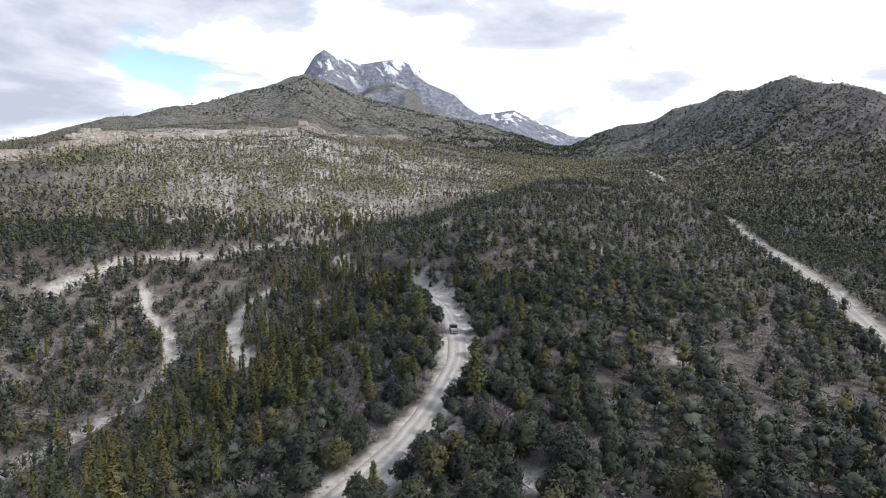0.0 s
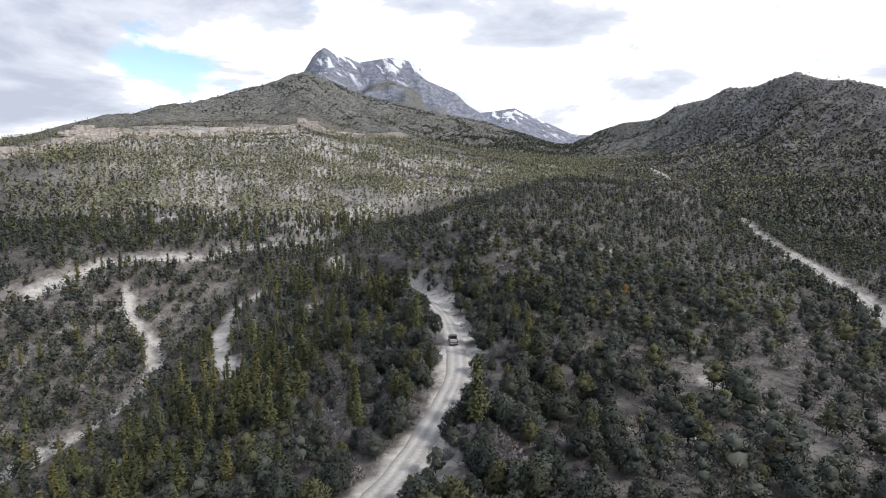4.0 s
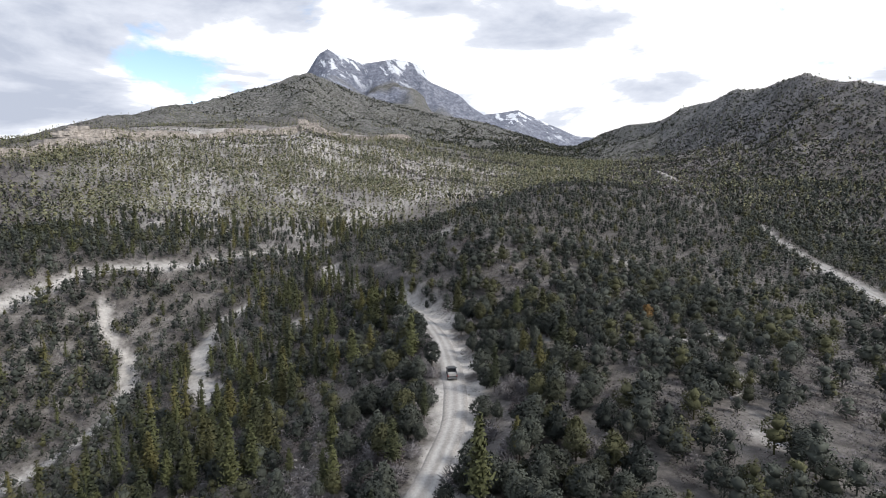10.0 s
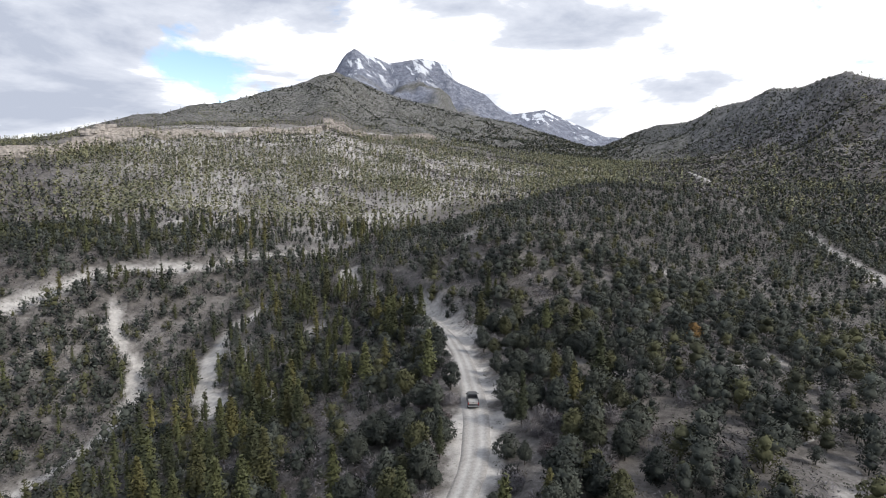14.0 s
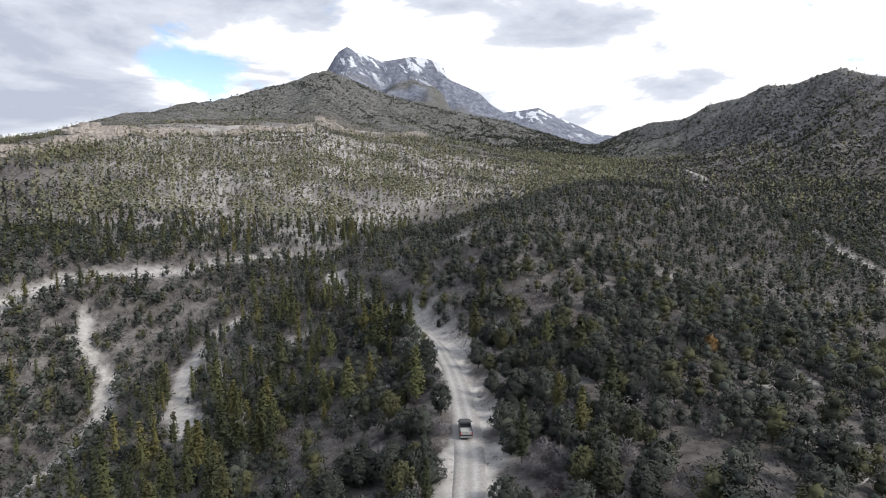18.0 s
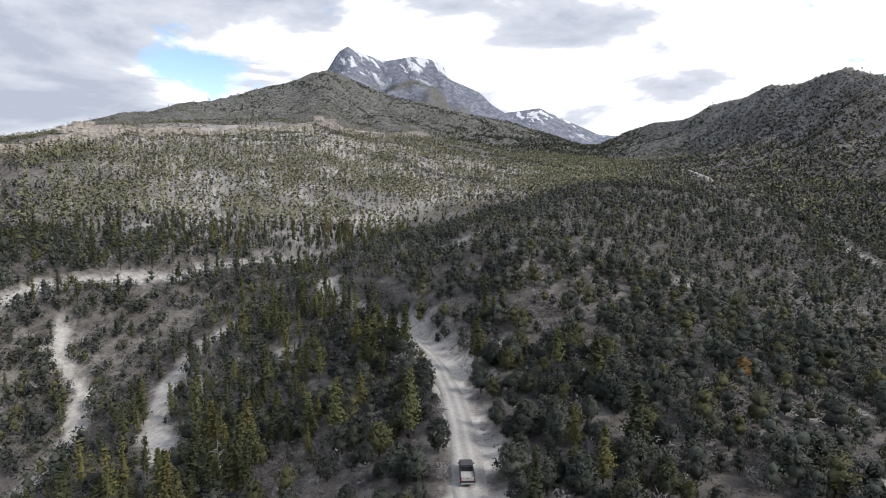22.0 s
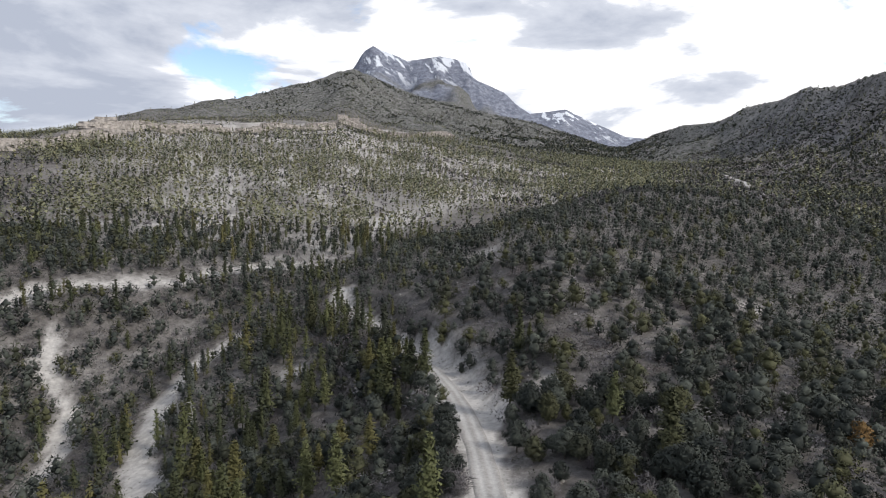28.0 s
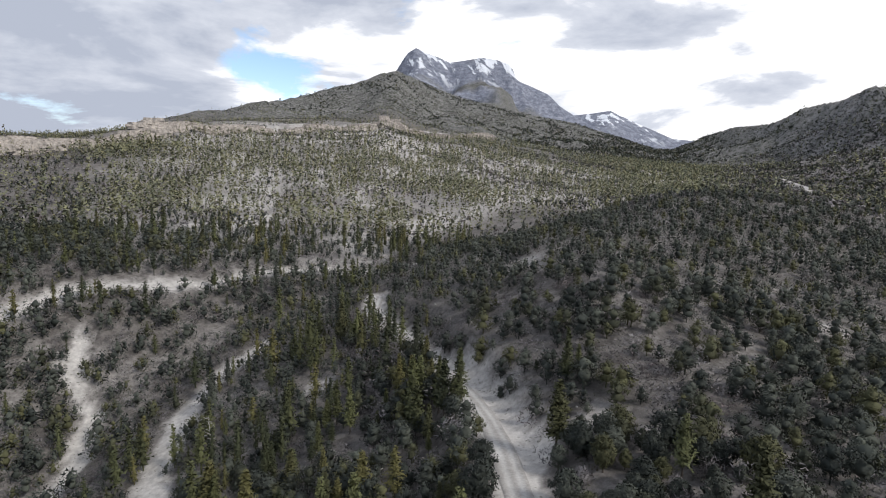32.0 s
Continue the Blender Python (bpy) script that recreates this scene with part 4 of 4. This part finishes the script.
crag = np.random.default_rng(23)
pieces = []
for az in np.arange(-57, -10, 0.17):
    r = float(np.interp(az, AZ1, R1))
    bold = float(vnoise(np.array([az * 0.55]), np.array([3.5]), 8)[0])
    bold = max(bold, 0.8 * math.exp(-(((az + 19) / 3.0) ** 2)), 0.45 if az < -29 else 0)
    if crag.uniform() > bold * 1.5:
        continue
    for row in range(3):
        rr = r - 12 - 12 * row + crag.uniform(-6, 6)
        a = radians(az + crag.uniform(-0.12, 0.12))
        px, py = rr * math.sin(a), rr * math.cos(a)
        co, tri = block(crag, crag.uniform(10, 31), crag.uniform(5, 12), (0.6 + bold) * crag.uniform(3.0, 7.0))
        t = -a + crag.uniform(-0.35, 0.35)
        c, sn_ = math.cos(t), math.sin(t)
        base = float(land(px, py))
        pieces.append((np.stack([co[:, 0] * c - co[:, 1] * sn_ + px, co[:, 0] * sn_ + co[:, 1] * c + py, co[:, 2] + base + 0.4], -1), tri))
co, tri, _ = joined(pieces)
tagged(new("cliff_band", mesh_of("cliff_band", co, tri, CLIFF_ROCK)), "pale layered limestone ledges along the bench", "cliff", kind="stuff")


# ======== single trees that stand out ========
def height_at(x, y):
    return float(land(np.array([x]), np.array([y]))[0])


RUST = leaf_material("rusty_needles", (0.150, 0.085, 0.030), (0.200, 0.120, 0.045), (0.170, 0.110, 0.050))
plant_fir = tree_maker("fir", CONIFER_FULL[:2], PINYON, BARK, "crown", "dark slender fir beside the pale dry wash", "tree", "")
plant_rusty = tree_maker("dying_pinyon", PINYON_FULL[:2], RUST, BARK, "crown", "dying rust-brown pinyon among green ones", "tree", "")
for x, y, h in ((-107, 225, 11.0), (-104, 228, 8.0), (-99, 215, 10.5), (-48, 219, 12.0), (-79, 246, 13.0), (-82, 250, 11.0), (-106, 199, 9.0), (-124, 286, 11.0)):
    plant_fir(int(h), x, y, height_at(x, y), h, h, h * 0.9)
for x, y, h in ((32.6, 81.5, 4.0), (32, 168, 4.4)):
    plant_rusty(int(h), x, y, height_at(x, y), h, h, h)


for x, y, h in ((-7.2, 100.6, 4.2), (-6.0, 99.0, 3.4), (-19.5, 128.0, 3.2)):
    plant_bush(int(h), x, y, height_at(x, y), h, h, h * 1.1, "large leafless grey shrub at the edge of the track")


def snag(x, y, tall, seed, label):
    """A bleached dead tree: bare trunk with many broken limbs."""
    r = np.random.default_rng(seed)
    root = tagged(new("dead_tree"), label, "dead tree", "bleached dead trees")
    root.location = (x, y, height_at(x, y))
    bend = r.normal(size=2) * 0.03 * tall
    way = lambda f: np.array([bend[0] * f * f, bend[1] * f * f, tall * f])
    fs = np.linspace(0, 1, 8)
    co, tri = tube([way(f) - (0, 0, 0.4 if f == 0 else 0) for f in fs], 0.20 - 0.17 * fs, 7)
    part("trunk", mesh_of("dead_trunk", co, tri, DEADWOOD, None, True), root)
    for k in range(17):
        f = 0.22 + 0.75 * (k + r.uniform(0, 0.8)) / 17
        a, reach = r.uniform(0, 2 * np.pi), tall * 0.24 * (1.1 - 0.7 * f) * r.uniform(0.5, 1.1)
        s0 = way(f)
        e = s0 + np.array([reach * np.cos(a), reach * np.sin(a), reach * r.uniform(-0.15, 0.6)])
        m = (s0 + e) / 2 + r.normal(size=3) * 0.08 * reach
        limb = tube([s0, m, e], [0.075, 0.05, 0.02], 5)
        f1 = m + (e - m) * 0.4
        fork = tube([f1, f1 + r.normal(size=3) * reach * 0.28], [0.035, 0.012], 4)
        co, tri, _ = joined([limb, fork])
        part("branch", mesh_of("dead_branch", co, tri, DEADWOOD, None, True), root)


snag(-59.5, 158.5, 9.5, 3, "bleached bare dead tree among olive pines")
snag(-86.3, 197.6, 10.5, 5, "bleached bare dead tree beside the dry wash")
snag(-97, 207, 8.0, 8, "bleached leaning dead tree above the wash")


def log(x, y, long, turn, seed):
    r = np.random.default_rng(seed)
    root = tagged(new("fallen_log"), "bleached fallen log lying on bare soil", "log", "fallen logs")
    root.location, root.rotation_euler = (x, y, height_at(x, y) + 0.08), (0, 0, turn)
    co, tri = tube([(-long / 2, 0, 0), (0, r.normal() * 0.12, 0.05), (long / 2, 0, 0)], [0.17, 0.14, 0.08], 7)
    part("trunk", mesh_of("log_trunk", co, tri, DEADWOOD, None, True), root)
    for k in range(4):
        p = np.array([r.uniform(-0.3, 0.5) * long, 0, 0.04])
        co, tri = tube([p, p + r.normal(size=3) * (0.3, 0.5, 0.2) + (0, 0, 0.3)], [0.045, 0.015], 4)
        part("branch", mesh_of("log_branch", co, tri, DEADWOOD, None, True), root)


for i, (x, y, long) in enumerate(((36, 125, 3.8), (38.5, 128, 2.8), (-75, 221, 4.2), (12, 147, 3.2), (-57, 195, 3.8), (46, 160, 3.6), (3, 66, 2.8))):
    log(x, y, long, 0.7 + 1.3 * i, 40 + i)


# ======== boulders on the cut bank and the clearings ========
STONE = plain_material("limestone", (0.20, 0.19, 0.178), (0.42, 0.40, 0.375), 0.95, 3.0)


def boulder_mesh(r):
    bm = bmesh.new()
    bmesh.ops.create_icosphere(bm, subdivisions=2, radius=0.5)
    a, b_, c = r.normal(size=3), r.normal(size=3), r.normal(size=3)
    for v in bm.verts:
        p = np.array(v.co)
        k = 1 + 0.16 * np.sin(3 * p @ a + 1) + 0.12 * np.sin(5 * p @ b_) + 0.05 * np.sin(11 * p @ c)
        q = p * k * np.array([1.0, 0.8, 0.62])
        q = np.clip(q, -0.40, 0.34)
        v.co = q
    me = bpy.data.meshes.new("boulder")
    bm.to_mesh(me); bm.free()
    me.materials.append(STONE)
    return me


rk_rng = np.random.default_rng(31)
boulders = [boulder_mesh(rk_rng) for _ in range(6)]
made = 0
while made < 210:
    x, y = rk_rng.uniform(-70, 72), rk_rng.uniform(66, 265)
    u = x - float(np.interp(y, TY, TX))
    on_bank = 3.6 < u < 14
    if not (on_bank or rk_rng.uniform() < 0.25) or abs(u) < 3.4 or min(float(away(k, np.array([x]), np.array([y]))[0]) for k in ("hill",)) < 4:
        continue
    size = rk_rng.uniform(0.28, 0.85) if on_bank else rk_rng.uniform(0.45, 1.3)
    ob = tagged(new("boulder", boulders[int(rk_rng.integers(0, 6))]), "weathered grey limestone boulder half sunk in soil", "rock", "boulders on the slopes")
    ob.location, ob.rotation_euler, ob.scale = (x, y, height_at(x, y) + 0.10 * size), (0, 0, rk_rng.uniform(0, 6.28)), (size,) * 3
    made += 1

# ======== low scrub and stones on the open soil ========
scrub_rng = np.random.default_rng(57)
sx, sy = jittered(2.9, 50, 305)
u = sx - np.interp(sy, TY, TX)
ok = (away("track", sx, sy) > 2.9) & (away("hill", sx, sy) > 3.8) & (away("dry", sx, sy) > 3) & (away("side", sx, sy) > 3.4) & (scrub_rng.uniform(size=len(sx)) < 0.62)
sx, sy = sx[ok], sy[ok]
sh = scrub_rng.uniform(0.3, 0.95, len(sx))
SCRUB = [pinyon_crown(scrub_rng, 20, 1, 0.15, wide=0.8, low=0.0, solid=0) for _ in range(5)]
stuff("sagebrush", (sx, sy, land(sx, sy), np.zeros(len(sx)), scrub_rng.uniform(0, 6.28, len(sx)), sh, sh * 1.1), sx > -999, SCRUB, SAGE, "low grey-green sagebrush scattered on pale soil", "scrub")

# ======== the vehicle on the track ========
PAINT = plain_material("dark_paint", (0.030, 0.032, 0.036), (0.045, 0.047, 0.052), 0.35, 2.0)
DUSTY = plain_material("dusty_metal", (0.34, 0.33, 0.315), (0.46, 0.45, 0.43), 0.6, 5.0)
RUBBER = plain_material("rubber", (0.02, 0.02, 0.02), (0.04, 0.038, 0.036), 0.85, 20.0)
CHROME = plain_material("bright_metal", (0.55, 0.55, 0.55), (0.65, 0.65, 0.65), 0.3, 5.0, 0.9)
GLASS = plain_material("tinted_glass", (0.015, 0.017, 0.02), (0.02, 0.022, 0.026), 0.08, 1.0)
RED_LENS = plain_material("red_lens", (0.30, 0.015, 0.015), (0.36, 0.02, 0.02), 0.3, 8.0)


def box_mesh(name, size, at, mat, bevel=0.05, taper=1.0):
    """A bevelled block; taper narrows its top."""
    bm = bmesh.new()
    bmesh.ops.create_cube(bm, size=1)
    for v in bm.verts:
        k = taper if v.co.z > 0 else 1.0
        v.co = (v.co.x * size[0] * k + at[0], v.co.y * size[1] * k + at[1], v.co.z * size[2] + at[2])
    if bevel:
        bmesh.ops.bevel(bm, geom=bm.edges[:], offset=bevel, segments=2, affect="EDGES")
    me = bpy.data.meshes.new(name)
    bm.to_mesh(me); bm.free()
    me.materials.append(mat)
    return me


def pickup(x, y, turn):
    """A dark pickup that faces +y in its own frame, with an open bed behind."""
    root = tagged(new("pickup_truck"), "dark dusty pickup truck with pale open bed on track", "truck")
    root.location, root.rotation_euler = (x, y, height_at(x, y) + 0.17), (0, 0, turn)
    body = part("body", box_mesh("truck_body", (1.86, 5.1, 0.55), (0, 0, 0.80), PAINT, 0.10), root)
    part("hood", box_mesh("truck_hood", (1.70, 1.25, 0.22), (0, 1.75, 1.14), PAINT, 0.08, 0.95), root)
    cab = part("cab", box_mesh("truck_cab", (1.74, 1.75, 0.72), (0, 0.45, 1.42), PAINT, 0.10, 0.86), root)
    part("windshield", box_mesh("truck_windshield", (1.40, 0.05, 0.46), (0, 1.27, 1.44), GLASS, 0.02), cab)
    part("rear_window", box_mesh("truck_rear_window", (1.30, 0.05, 0.38), (0, -0.37, 1.46), GLASS, 0.02), cab)
    for sx_ in (-1, 1):
        part("side_window", box_mesh("truck_side_window", (0.05, 1.35, 0.38), (sx_ * 0.81, 0.45, 1.46), GLASS, 0.02), cab)
        part("bed_side", box_mesh("truck_bed_side", (0.10, 1.95, 0.48), (sx_ * 0.87, -1.50, 1.22), PAINT, 0.03), root)
        part("tail_light", box_mesh("truck_tail_light", (0.16, 0.06, 0.34), (sx_ * 0.84, -2.545, 1.10), RED_LENS, 0.02), root)
        part("headlight", box_mesh("truck_headlight", (0.30, 0.06, 0.18), (sx_ * 0.66, 2.54, 0.98), CHROME, 0.02), root)
        part("mirror", box_mesh("truck_mirror", (0.22, 0.10, 0.16), (sx_ * 1.02, 1.12, 1.34), PAINT, 0.03), root)
    part("bed_floor", box_mesh("truck_bed_floor", (1.66, 1.90, 0.05), (0, -1.50, 1.10), DUSTY, 0.01), root)
    tailgate = part("tailgate", box_mesh("truck_tailgate", (1.64, 0.09, 0.50), (0, -2.50, 1.20), DUSTY, 0.03), root, "dusty pale tailgate")
    part("handle", box_mesh("truck_handle", (0.22, 0.04, 0.06), (0, -2.56, 1.30), RUBBER, 0.01), tailgate)
    part("bumper", box_mesh("truck_bumper", (1.80, 0.16, 0.18), (0, -2.62, 0.66), CHROME, 0.04), root)
    part("bumper", box_mesh("truck_front_bumper", (1.80, 0.16, 0.20), (0, 2.62, 0.66), CHROME, 0.04), root)
    for wx in (-0.82, 0.82):
        for wy in (-1.60, 1.62):
            bm = bmesh.new()
            bmesh.ops.create_cone(bm, cap_ends=True, segments=24, radius1=0.40, radius2=0.40, depth=0.27, matrix=pose(wx, wy, 0.40, 0, 90, 0))
            bmesh.ops.bevel(bm, geom=[e for e in bm.edges if len(e.link_faces) == 2 and e.calc_face_angle() > 1], offset=0.05, segments=2, affect="EDGES")
            me = bpy.data.meshes.new("truck_tyre"); bm.to_mesh(me); bm.free(); me.materials.append(RUBBER)
            wheel = part("tyre", me, root)
            bm = bmesh.new()
            bmesh.ops.create_cone(bm, cap_ends=True, segments=20, radius1=0.24, radius2=0.20, depth=0.05, matrix=pose(wx + (0.14 if wx > 0 else -0.14), wy, 0.40, 0, 90 if wx > 0 else -90, 0))
            me = bpy.data.meshes.new("truck_rim"); bm.to_mesh(me); bm.free(); me.materials.append(CHROME)
            part("rim", me, wheel)
    return root


TRUCK_Y = 137.5
tx = float(np.interp(TRUCK_Y, TY, TX))
pickup(tx - 0.3, TRUCK_Y, math.atan2(-(float(np.interp(TRUCK_Y + 2, TY, TX)) - float(np.interp(TRUCK_Y - 2, TY, TX))), 4))
